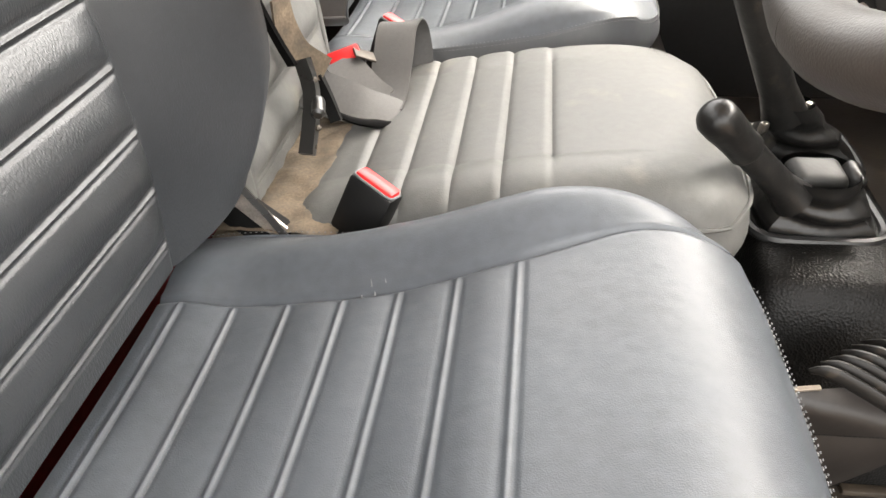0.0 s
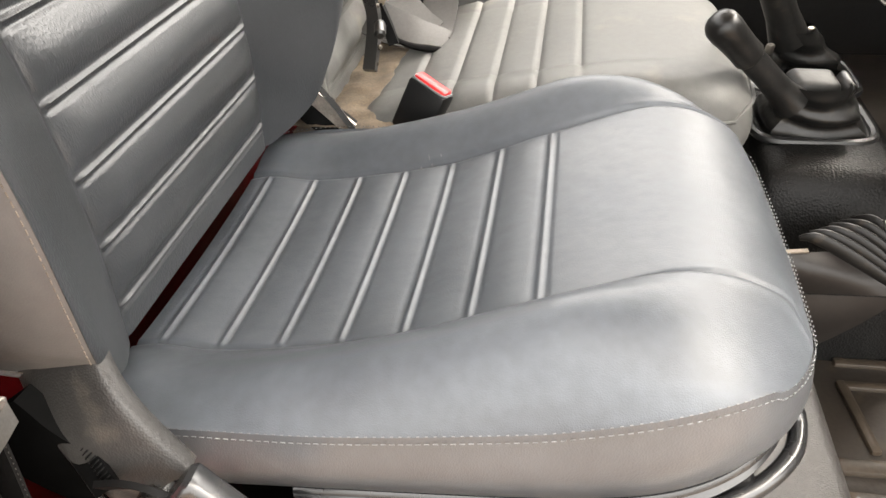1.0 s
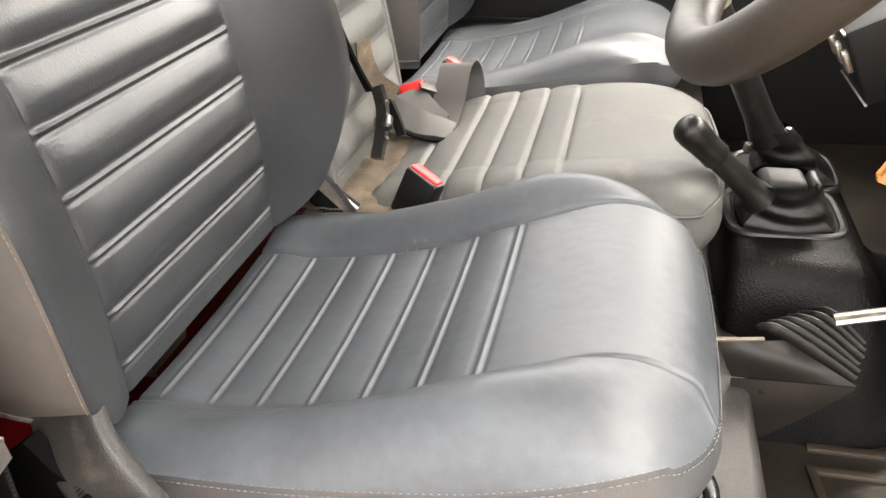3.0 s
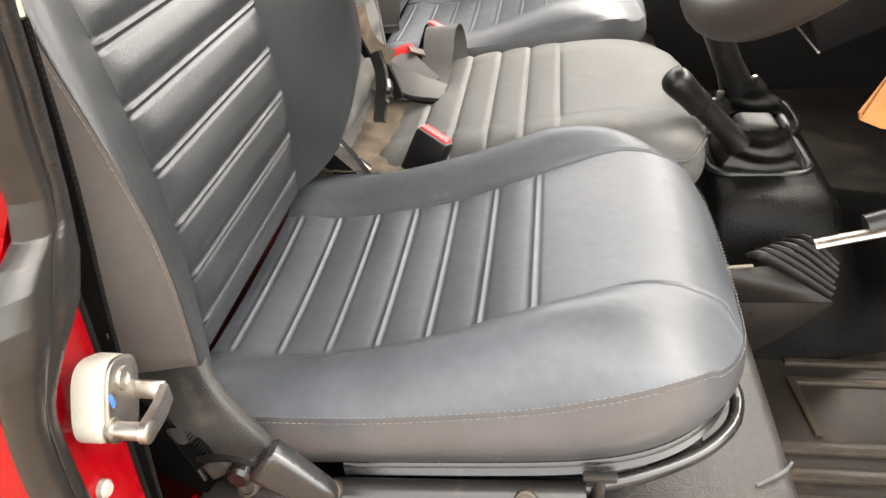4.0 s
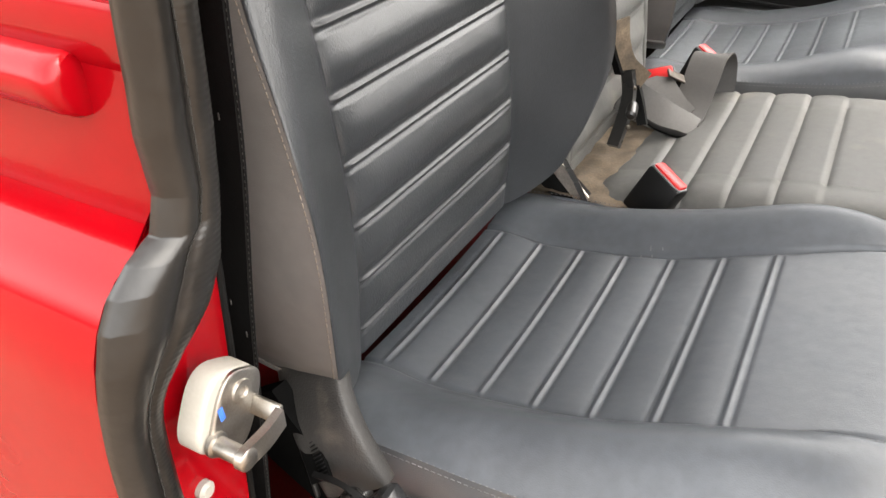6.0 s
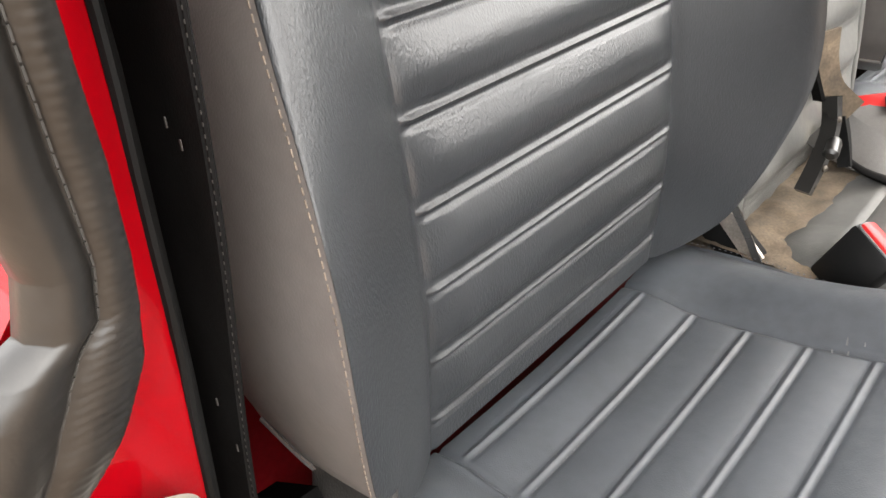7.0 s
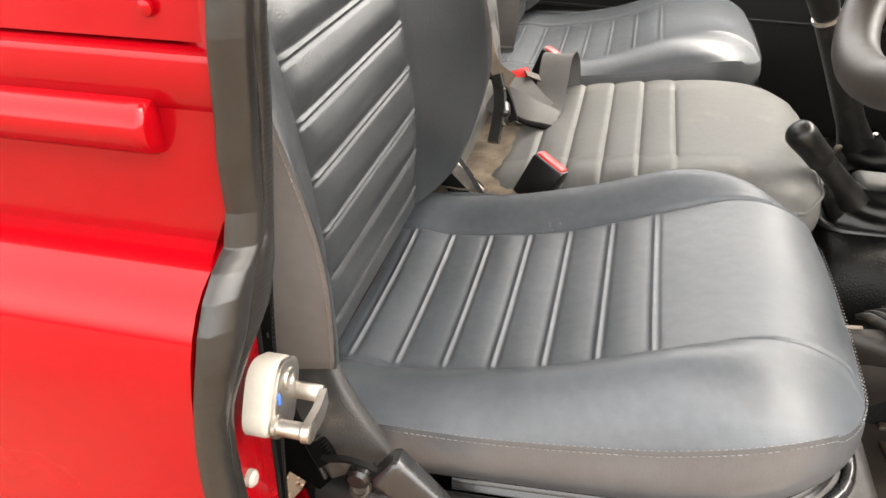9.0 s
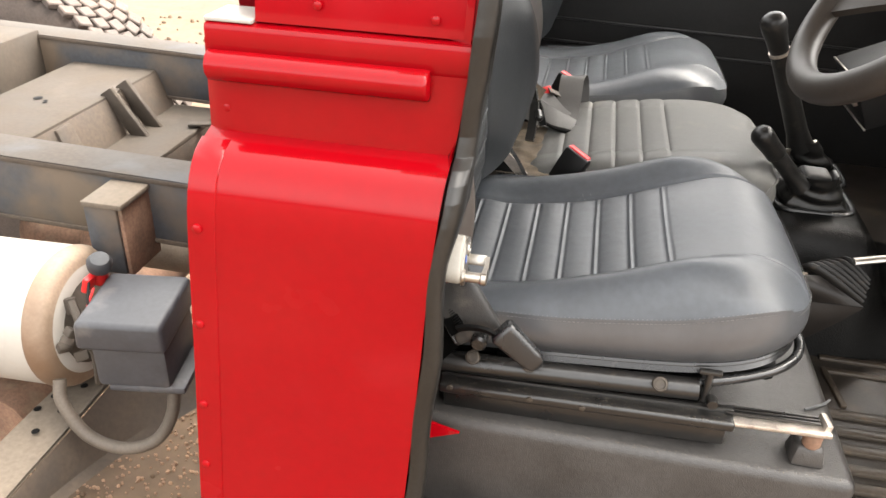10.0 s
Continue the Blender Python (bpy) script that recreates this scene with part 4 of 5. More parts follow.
bmesh.ops.bevel(bm, geom=[e for e in bm.edges if e.calc_face_angle(0) > 0.9], offset=0.004, segments=3, affect="EDGES", profile=0.5)
solid("post_cover", bm, CREAM, "cream moulded cover at the top of the door post", "car trim")

# striker
striker = thing("door_striker", (-0.24, -0.2, 1.10), "white nylon door striker with a steel loop", "door striker")
R = pose(-0.2400, -0.2035, 1.1395, 0, 90, 0) @ pose(0, 0, 0, 0, 0, -28) @ Matrix.Diagonal((1, 1, 0.82, 1))
# in R: x runs down the pillar, y inwards, z forwards


def rounded(w, h, depth, soft, m, power=3.2):
    """An upright rounded slab with soft front edges."""
    b = bmesh.new()
    ring = []
    for a in np.linspace(0, 2 * math.pi, 40, endpoint=False):
        c, s = math.cos(a), math.sin(a)
        ring.append((h * math.copysign(abs(c)**(2 / power), c), w * math.copysign(abs(s)**(2 / power), s)))
    levels = [(0, 1.0), (depth - soft, 1.0), (depth - soft * 0.4, 0.97), (depth - soft * 0.1, 0.93), (depth, 0.86)]
    vs = sheet(b, [[(x * k, y * k, z) for x, y in ring] for z, k in levels], wrap=True)
    b.faces.new(vs[0])
    b.faces.new(vs[-1])
    bmesh.ops.transform(b, matrix=m, verts=b.verts)
    return b


part("pad", rounded(0.0205, 0.0240, 0.018, 0.004, R), WHITE_NYLON, striker, "white nylon pad")
part("plate", rounded(0.0165, 0.0245, 0.0035, 0.001, R @ pose(0.001, 0.003, 0.0175)), ZINC, striker, "zinc-plated base plate")
part("screw", lathe([(0, 0), (0.0072, 0), (0.0068, 0.0018), (0.0035, 0.0022), (0.0030, 0.0006), (0, 0.0006)], R @ pose(-0.011, 0.0030, 0.0208), 20), ZINC, striker, "countersunk steel screw")
loop = block((0.011, 0.0042, 0.023), R @ pose(-0.001, 0.0160, 0.0315), 0.0016)
b0, b1_ = R @ Vector((0.000, 0.0170, 0.043)), R @ Vector((0.0150, -0.0080, 0.0445))
ribbon(spline([b0, b0 * 0.5 + b1_ * 0.5 + Vector((0.0012, 0, 0)), b1_], 10), R.to_3x3() @ Vector((0.8, 0.4, 0)), 0.0125, 0.0048, bm=loop)
part("loop", loop, ZINC, striker, "bent steel loop")
part("pin", lathe([(0, 0), (0.0072, 0), (0.0072, 0.003), (0.0052, 0.004), (0.0052, 0.021), (0.0066, 0.0225), (0.0066, 0.028), (0.005, 0.0295), (0, 0.0295)], R @ pose(0.0155, -0.0090, 0.0195), 22), ZINC, striker, "round steel pin")
part("ink_mark", block((0.0085, 0.0035, 0.0006), R @ pose(-0.001, -0.0095, 0.0212, 0, 0, 35), 0.0002), BLUE_INK, striker, "small blue ink mark")
door_screw = lathe([(0, 0), (0.006, 0), (0.006, 0.006), (0.004, 0.008), (0, 0.008)], pose(-0.257, -0.210, 1.068, 0, 90, 0), 14)
solid("pillar_screw", door_screw, WHITE_NYLON, "white plastic screw head on the red pillar", "screw")

# shell that closes the cab: rear wall, roof, far door, dashboard
def slab(name, size, at, mat, label, category, kind="structure", bevel=0.006):
    return solid(name, block(size, pose(*at), bevel), mat, label, category, kind=kind)


slab("wall_rear", (0.02, 1.42, 0.80), (-0.455, 0.575, 1.00), RED_INNER_SHADED, "red rear wall of the cab, darkened for shade", "cab wall")

# header and roof are never in view; the roof overhangs to shade the near bolster
slab("windscreen_header", (0.05, 1.40, 0.07), (0.92, 0.59, 1.965), LINING, "unseen grey header rail bounding the windscreen light", "car trim", bevel=0.01)
slab("ceiling", (1.40, 1.56, 0.04), (0.245, 0.51, 2.02), LINING, "unseen grey cab roof, widened to block sky light", "ceiling", bevel=0.01)
upper_screw = lathe([(0, 0), (0.006, 0), (0.006, 0.002), (0.004, 0.003), (0, 0.003)], pose(-0.2375, -0.1915, 1.3055, 0, 90, 0), 16)
solid("pillar_screw", upper_screw, WHITE_NYLON, "white plastic screw head beside the rubber seal", "screw")
# far door with its trim
door = thing("door_1", (0.35, 1.28, 0.55), "closed black-trimmed far door", "car door", kind="structure")
part("door_card", block((1.5, 0.03, 0.92), pose(0.28, 1.285, 0.94), 0.008), DOOR_CARD, door, "black door trim panel")
part("door_top", block((1.5, 0.05, 0.05), pose(0.28, 1.268, 1.40), 0.012), DOOR_CARD, door)
part("trim_strip", block((1.1, 0.006, 0.006), pose(0.25, 1.268, 1.045, 0, 1.3, 0), 0.002), BLACK_PLASTIC, door, "thin grey trim strip")
part("trim_strip", block((1.1, 0.006, 0.006), pose(0.25, 1.268, 0.985, 0, 1.3, 0), 0.002), BLACK_PLASTIC, door)

# seat box, floor, tunnel
boxx = thing("seat_box", (-0.03, 0.12, 0.50), "black grained vinyl covered seat box", "seat box", kind="structure")
part("cover", block((0.545, 0.56, 0.36), pose(-0.035, 0.145, 0.690), 0.014, 3), BOX_VINYL, boxx, "dusty grained black vinyl cover")
part("torn_edge", ribbon(spline([(0.200, -0.010, 0.8718), (0.215, -0.002, 0.8735), (0.228, 0.008, 0.8722), (0.2375, 0.020, 0.8705)], 14), (0.6, -1, 0), 0.0025, 0.002), THREAD, boxx, "pale torn vinyl edge")
rnd = random.Random(12)
bm = bmesh.new()
for k in range(1500):
    gx_, gy_ = rnd.uniform(-0.27, 0.22), -0.133 + abs(rnd.gauss(0, 0.03))
    gz_ = 0.8708 if abs(gy_ + 0.112) > 0.0125 else 0.9183 + 0.028 * (gx_ + 0.085)
    if gz_ > 0.9 and not -0.25 < gx_ < 0.08:
        continue
    q = rnd.uniform(0.0002, 0.0005) * (1.6 if rnd.random() < 0.06 else 1)
    bmesh.ops.create_cone(bm, cap_ends=True, segments=4, radius1=q, radius2=q * 0.4, depth=q, matrix=pose(gx_, gy_, gz_, 0, 0, rnd.uniform(0, 90)) @ Matrix.Diagonal((1, rnd.uniform(0.5, 1.8), 1, 1)))
solid("grit", bm, GRIT, "pale specks of grit on the seat box and slide", "grit", kind="stuff", smooth=0)
slab("seat_box_centre", (0.52, 0.30, 0.36), (-0.04, 0.56, 0.688), BOX_VINYL, "black vinyl covered centre of the seat box", "seat box", bevel=0.012)
slab("seat_box_far", (0.545, 0.56, 0.36), (-0.035, 0.99, 0.690), BOX_VINYL, "black vinyl covered far seat box", "seat box", bevel=0.012)
slab("sill", (1.3, 0.06, 0.16), (0.35, -0.165, 0.65), BLACK_TRIM, "black door sill", "door sill")
floor = thing("floor", (0.6, 0.5, 0.70), "black ribbed rubber floor matting with mud", "floor", kind="structure")
part("floor_pan", block((1.0, 1.42, 0.03), pose(0.735, 0.55, 0.721), 0.004), MAT_RUBBER, floor)
for ry_, w_ in ((0.312, 0.012), (0.276, 0.011)):
    part("mat_edge", block((0.62, w_, 0.008), pose(0.63, ry_, 0.738), 0.003, 2), MAT_RIB, floor)
part("mat_edge", block((0.011, 0.10, 0.008), pose(0.325, 0.232, 0.738, 0, 0, 6), 0.003, 2), MAT_RIB, floor)
for k in range(8):
    part("mat_rib", block((0.66, 0.019, 0.010), pose(0.60 + 0.004 * (k % 3), 0.163 - 0.040 * k, 0.738, 0, 0, 0.6 * math.sin(3 * k)), 0.004, 2), MAT_RIB, floor)
slab("dashboard", (0.10, 1.45, 1.00), (0.98, 0.55, 0.95), BLACK_TRIM, "dark bulkhead and dashboard", "dashboard", bevel=0.03)
# set high to block windscreen light from the tunnel and levers
slab("dash_shelf", (0.28, 1.40, 0.18), (0.78, 0.55, 1.345), BLACK_TRIM, "black dashboard shelf, raised to cut windscreen light", "dashboard", bevel=0.03)

tunnel = thing("gearbox_tunnel", (0.5, 0.53, 0.50), "grained black vinyl gearbox tunnel cover", "gearbox tunnel", kind="structure")
rows = []
for x, top_z in ((0.212, 0.86), (0.214, 0.915), (0.219, 0.938), (0.228, 0.948), (0.25, 0.952), (0.30, 0.953), (0.345, 0.951), (0.362, 0.944), (0.374, 0.928), (0.386, 0.895), (0.41, 0.84), (0.46, 0.80), (0.60, 0.78), (1.0, 0.77)):
    side = 0.012 * math.sin(14 * x)
    ring = []
    for yy, dz in ((0.300, None), (0.325, -0.16), (0.336, -0.085), (0.343, -0.058), (0.349, -0.036), (0.357, -0.017), (0.366, -0.006), (0.377, -0.001), (0.40, 0.0), (0.50, 0.003), (0.60, 0.004), (0.66, 0.002), (0.685, -0.004), (0.70, -0.02), (0.71, -0.06), (0.72, -0.15), (0.73, None)):
        ring.append((x, yy + (side * 0.4 if dz is not None and dz < -0.03 else 0), 0.50 if dz is None else top_z + dz))
    rows.append(ring)
bm = bmesh.new()
sheet(bm, rows)
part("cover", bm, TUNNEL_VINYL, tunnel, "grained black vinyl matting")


def boot(cx, cy, z0, z1, r0, r1, lean, folds, seed):
    """A soft square gaiter that narrows upwards, with folds."""
    rnd = random.Random(seed)
    ph = [rnd.uniform(0, 6.28) for _ in range(4)]
    rows = []
    for s in np.linspace(0, 1, 26):
        ring = []
        for a in np.linspace(0, 2 * math.pi, 40, endpoint=False):
            r = r0 + (r1 - r0) * s**0.75
            sq = 1 / max(abs(math.cos(a)), abs(math.sin(a)))**(0.75 * (1 - s))
            f = 1 + (0.10 * math.sin(folds * 6.28 * s + 1.6 * math.sin(a + ph[0]) + 0.7 * math.sin(3 * a)) + 0.05 * math.sin(3 * a + ph[1] + 5 * s)) * math.sin(math.pi * min(1, s * 1.1))
            ring.append((cx + lean[0] * s + r * sq * f * math.cos(a), cy + lean[1] * s + r * sq * f * math.sin(a), z0 + (z1 - z0) * (s + 0.02 * math.sin(2 * a + ph[2]) * math.sin(math.pi * s))))
        rows.append(ring)
    bm = bmesh.new()
    sheet(bm, rows, wrap=True)
    return bm


def rim_of(cx, cy, hx, hy, z):
    """A rounded square ring lying flat."""
    return tube([(cx + hx * math.copysign(abs(math.cos(a))**0.45, math.cos(a)), cy + hy * math.copysign(abs(math.sin(a))**0.45, math.sin(a)), z) for a in np.linspace(0, 2 * math.pi, 49)], 0.0055, 8)


gear = thing("gear_lever", (0.30, 0.62, 0.953), "long black gear lever with sleeve and leather gaiter", "gear lever")
part("gaiter", boot(0.312, 0.615, 0.955, 1.030, 0.052, 0.024, (-0.040, -0.045), 2.5, 4), LEVER_RUBBER, gear, "creased black gaiter")
part("gaiter_ring", rim_of(0.302, 0.610, 0.062, 0.062, 0.952), BLACK_PLASTIC, gear)
g0, g1 = np.array((0.269, 0.570, 1.015)), np.array((0.181, 0.520, 1.194))
part("sleeve", tube([g0 + (g1 - g0) * s for s in np.linspace(0, 1, 12)], np.interp(np.linspace(0, 1, 12), (0, 0.05, 0.15, 1), (0.0235, 0.0225, 0.0185, 0.0160)), 18), LEVER_RUBBER, gear, "worn black rubber sleeve")
part("collar", tube([g1 - (g1 - g0) * 0.012, g1 + (g1 - g0) * 0.012], 0.0178, 18), BARE_STEEL, gear, "thin pale collar ring")
d = (g1 - g0) / np.linalg.norm(g1 - g0)
part("knob", tube([g1 + d * s for s in (0.003, 0.012, 0.03, 0.045, 0.058, 0.066, 0.071, 0.073)], (0.0155, 0.017, 0.018, 0.0205, 0.021, 0.018, 0.012, 0.003), 18), LEVER_RUBBER, gear, "polished black knob")
for cx_, cy_, cz_ in ((0.293, 0.575, 1.022), (0.243, 0.545, 1.012)):
    part("clip", block((0.010, 0.008, 0.014), pose(cx_, cy_, cz_, 10, 0, 30), 0.003), ZINC, gear, "small bright clip")

transfer = thing("transfer_lever", (0.28, 0.48, 0.953), "short black transfer lever with creased gaiter", "gear lever")
part("gaiter", boot(0.284, 0.484, 0.953, 1.016, 0.056, 0.036, (-0.012, -0.034), 2.2, 9), LEVER_RUBBER, transfer, "creased black gaiter")
part("gaiter_ring", rim_of(0.284, 0.487, 0.064, 0.062, 0.952), BLACK_PLASTIC, transfer)
part("gaiter_flap", block((0.056, 0.040, 0.014), pose(0.272, 0.453, 1.012, 12, 5, 10), 0.0068, 4, (0.8, 0.8)), LEVER_TOP, transfer, "flat shiny top of the gaiter")
part("gaiter_flap", block((0.014, 0.034, 0.022), pose(0.304, 0.455, 1.006, 10, 25, 8), 0.006, 3), LEVER_RUBBER, transfer)
t0, t1 = np.array((0.247, 0.430, 0.996)), np.array((0.150, 0.398, 1.098))
d = (t1 - t0) / np.linalg.norm(t1 - t0)
part("sleeve", tube([t0 + (t1 - t0) * s for s in np.linspace(0, 0.55, 8)], np.array((0.0215, 0.0185, 0.016, 0.0155, 0.0152, 0.015, 0.015, 0.015)) * 0.92, 18), LEVER_RUBBER, transfer)
kn = np.linalg.norm(t1 - t0) * 0.45 / 0.0785
part("knob", tube([t0 + (t1 - t0) * 0.55 + d * s * kn for s in (0.0, 0.004, 0.02, 0.04, 0.055, 0.066, 0.073, 0.077, 0.0785)], np.array((0.016, 0.0182, 0.0178, 0.0188, 0.0200, 0.0195, 0.016, 0.010, 0.003)) * 0.9, 18), LEVER_RUBBER, transfer, "polished black knob with pale marks")
KM = Matrix.Translation(t1 - d * 0.004) @ Vector(d).to_track_quat("Z", "Y").to_matrix().to_4x4()
for k, (a, b) in enumerate(((0.0, 0.0), (0.007, 0.001), (-0.004, 0.007), (0.005, 0.007))):
    part("knob_mark", block((0.0040, 0.0008, 0.0007), KM @ pose(a - 0.003, b - 0.004, 0.0022, 0, 0, 70 * k), 0.0002), THREAD, transfer)

# handbrake
brake = thing("handbrake", (0.26, 0.20, 0.88), "handbrake lever with pleated black gaiter and leather skirt", "handbrake")
for k in range(6):
    j = 0.0015 * math.sin(2.3 * k)
    part("pleat", tube(spline([(0.236 + 0.011 * k, 0.270 + 0.009 * k, 0.930 - 0.001 * k + j), (0.249 + 0.010 * k, 0.267 + 0.008 * k, 0.933 - 0.001 * k), (0.280 + 0.006 * k, 0.260 + 0.007 * k, 0.920 + 0.003 * k), (0.330 + 0.002 * k + j, 0.250 + 0.005 * k, 0.891 + 0.005 * k)], 18), np.interp(np.linspace(0, 1, 18), (0, 0.15, 0.6, 1), (0.0015, 0.0036, 0.0034, 0.0026)), 10, 1.9), PLEAT, brake, "dusty black gaiter pleat")
bm = bmesh.new()
A, B, T, C, D, E = map(np.array, ((0.196, 0.246, 0.925), (0.262, 0.262, 0.922), (0.333, 0.245, 0.886), (0.215, 0.247, 0.882), (0.243, 0.250, 0.792), (0.215, 0.250, 0.800)))
up_, lo_ = [], []
for s in np.linspace(0, 1, 8):
    bow = 0.006 * math.sin(math.pi * s)
    up_.append([(A * (1 - s) + B * s) * (1 - u) + (C * (1 - s) + T * s) * u + np.array((0, -bow, bow)) * math.sin(math.pi * u) for u in np.linspace(0, 1, 6)])
    lo_.append([(C * (1 - s) + T * s) * (1 - u) + (E * (1 - s) + (D + (T - D) * 0.06) * s) * u + np.array((0, -0.004 - bow * 0.6, 0.0)) * math.sin(math.pi * min(1, u * 1.1)) + np.array((0, 0.0, -0.0015)) for u in np.linspace(0, 1, 6)])
sheet(bm, up_)
sheet(bm, lo_)
part("skirt", bm, SKIRT, brake, "folded grey-brown leathery skirt")
part("skirt_strip", ribbon([A + (-0.005, 0, 0.002), A * 0.3 + B * 0.7 + (0, 0, 0.002)], (0, 1, 0.3), 0.004, 0.002), HOSE, brake, "pale strip along the skirt")
part("lever", tube(spline([(0.300, 0.252, 0.958), (0.335, 0.252, 0.968), (0.40, 0.25, 0.986), (0.50, 0.25, 1.01)], 16), 0.0085, 12, 0.6), ZINC, brake, "bright steel lever")
part("grip", tube(spline([(0.352, 0.262, 0.975), (0.42, 0.265, 0.998), (0.52, 0.265, 1.03)], 12), 0.014, 12), BLACK_PLASTIC, brake, "black grip")
for dx, dz in ((0.240, 0.832), (0.246, 0.868)):
    part("stud", lathe([(0, 0), (0.003, 0), (0.002, 0.002), (0, 0.002)], look((dx, 0.2440, dz), (dx, 1, dz)), 8), BLACK_METAL, brake)

KEY = (0.319, 0.19, 1.150)
KNEE = material("knee_panel_plastic", (0.045, 0.037, 0.032), 0.6, vary=0.15, scale=8)
# steering wheel
wheel = thing("steering_wheel", (0.28, 0.165, 1.34), "dark brown-black padded steering wheel", "steering wheel")
rise = radians(54)
ax_d, ax_y = np.array((math.cos(rise), 0, math.sin(rise))), np.array((0, 1.0, 0))
wc = np.array((0.135, 0.155, 1.249)) + 0.19 * ax_d
part("rim", tube([wc + 0.19 * (math.cos(a) * -ax_d + math.sin(a) * ax_y) for a in np.linspace(0, 2 * math.pi, 97)], 0.0185, 18, up=(-math.sin(rise), 0, math.cos(rise))), WHEEL_VINYL, wheel, "thick moulded rim")
down = np.array((math.sin(rise), 0, -math.cos(rise)))
for a in (0.9, -0.9, 2.4, -2.4):
    e = wc + 0.185 * (math.cos(a) * -ax_d + math.sin(a) * ax_y)
    part("spoke", ribbon(spline([e, wc + (e - wc) * 0.6 + down * 0.02, wc + (e - wc) * 0.2 + down * 0.045], 12), np.cross(e - wc, down), 0.026, 0.010), WHEEL_VINYL, wheel)
part("hub", lathe([(0, -0.03), (0.05, -0.03), (0.062, -0.015), (0.062, 0.0), (0.05, 0.012), (0, 0.015)], Matrix.Translation(wc + down * 0.045) @ Vector(-down).to_track_quat("Z", "Y").to_matrix().to_4x4(), 28), WHEEL_VINYL, wheel)
part("column", tube([wc + down * 0.06, wc + down * 0.9], 0.035, 16), BLACK_PLASTIC, wheel)

# buckles and belts
def buckle(top, up, along, label, stalk, size=(0.046, 0.023)):
    """A belt buckle with its red button centred at top, its axis along up and its width along the other way."""
    zv = Vector(up).normalized()
    xv = Vector(along)
    xv = (xv - xv.dot(zv) * zv).normalized()
    M = Matrix((xv, zv.cross(xv), zv)).transposed().to_4x4()
    M.translation = Vector(top) - 0.078 * zv
    b = thing("seat_belt_buckle", M.translation, label, "seat belt buckle", "belt buckles")
    body = part("housing", block((size[0], size[1], 0.075), M @ pose(0, 0, 0.0375), 0.004), BUCKLE_BLACK, b)
    part("release_button", block((size[0] - 0.006, size[1] - 0.006, 0.007), M @ pose(0, 0, 0.0755), 0.003), RED_PLASTIC, b, "red release button")
    part("rim", rim_frame(M @ pose(0, 0, 0.0752), size), THREAD, b, "worn pale rim round the button")
    part("stalk", block((0.030, 0.010, stalk), M @ pose(0, 0, -stalk / 2), 0.002), BLACK_TRIM, b)
    return b


def rim_frame(m, size):
    """A thin raised border round a buckle's mouth."""
    hx, hy = size[0] / 2 - 0.002, size[1] / 2 - 0.002
    pts = [(hx * math.copysign(abs(math.cos(a))**0.35, math.cos(a)), hy * math.copysign(abs(math.sin(a))**0.35, math.sin(a)), 0) for a in np.linspace(0, 2 * math.pi, 33)]
    return tube([m @ Vector(p) for p in pts], 0.0011, 6, up=m.to_3x3() @ Vector((0, 0, 1)))


buckle((-0.124, 0.356, 1.043), (0.42, 0.02, 0.90), (0.9, -0.42, -0.3), "black seat belt buckle with a red button beside the driver's seat", 0.08)
buckle((-0.209, 0.606, 1.060), (0.12, -0.62, 0.78), (0.85, 0.50, 0.10), "red-buttoned belt buckle lying on the centre seat", 0.03, (0.044, 0.024))
buckle((-0.165, 0.708, 1.066), (0.35, -0.15, 0.92), (0.85, -0.35, -0.35), "red-buttoned belt buckle beside the passenger seat", 0.06, (0.040, 0.022))
belt = thing("lap_belt", (-0.16, 0.58, 0.99), "grey-black webbing lap belt folded on the centre seat", "seat belt")
part("webbing", ribbon(spline([(-0.160, 0.556, 1.017), (-0.159, 0.580, 1.022), (-0.158, 0.604, 1.034), (-0.157, 0.630, 1.052), (-0.157, 0.656, 1.069), (-0.155, 0.670, 1.074), (-0.150, 0.684, 1.070), (-0.145, 0.690, 1.052), (-0.142, 0.682, 1.022), (-0.150, 0.668, 1.006)], 60), [(1, 0.02, 0.02), (1, 0.05, 0.0), (1, 0.15, 0.05), (1, 0.3, 0.1)], 0.046, 0.0024), WEBBING, belt, "upright loop of webbing")
part("webbing", ribbon(spline([(-0.138, 0.548, 1.014), (-0.150, 0.546, 1.019), (-0.170, 0.541, 1.026), (-0.195, 0.536, 1.036), (-0.216, 0.530, 1.046), (-0.232, 0.528, 1.056)], 40), [(-0.05, 0.9, 0.25), (-0.15, 0.8, 0.45), (-0.1, 0.62, 0.72), (0.1, 0.5, 0.8)], 0.048, 0.0026), WEBBING, belt, "folded webbing lying across the seat")
part("webbing_roll", tube(spline([(-0.140, 0.534, 1.012), (-0.158, 0.523, 1.016), (-0.180, 0.512, 1.024), (-0.200, 0.505, 1.036)], 20), np.interp(np.linspace(0, 1, 20), (0, 0.3, 1), (0.002, 0.0065, 0.004)), 10, 0.7), WEBBING_BLACK, belt, "rolled dark edge of the fold")
part("webbing", ribbon(spline([(-0.213, 0.598, 1.056), (-0.203, 0.590, 1.052), (-0.190, 0.580, 1.043), (-0.176, 0.572, 1.032), (-0.160, 0.566, 1.022)], 20), [(0.55, 0.75, 0.15), (0.5, 0.8, 0.3)], 0.042, 0.0022), WEBBING, belt, "short strap from the buckle")
part("tongue", block((0.026, 0.018, 0.003), pose(-0.187, 0.612, 1.058, 15, 25, 30), 0.001), BOLT_HEAD, belt, "dull steel belt tongue")

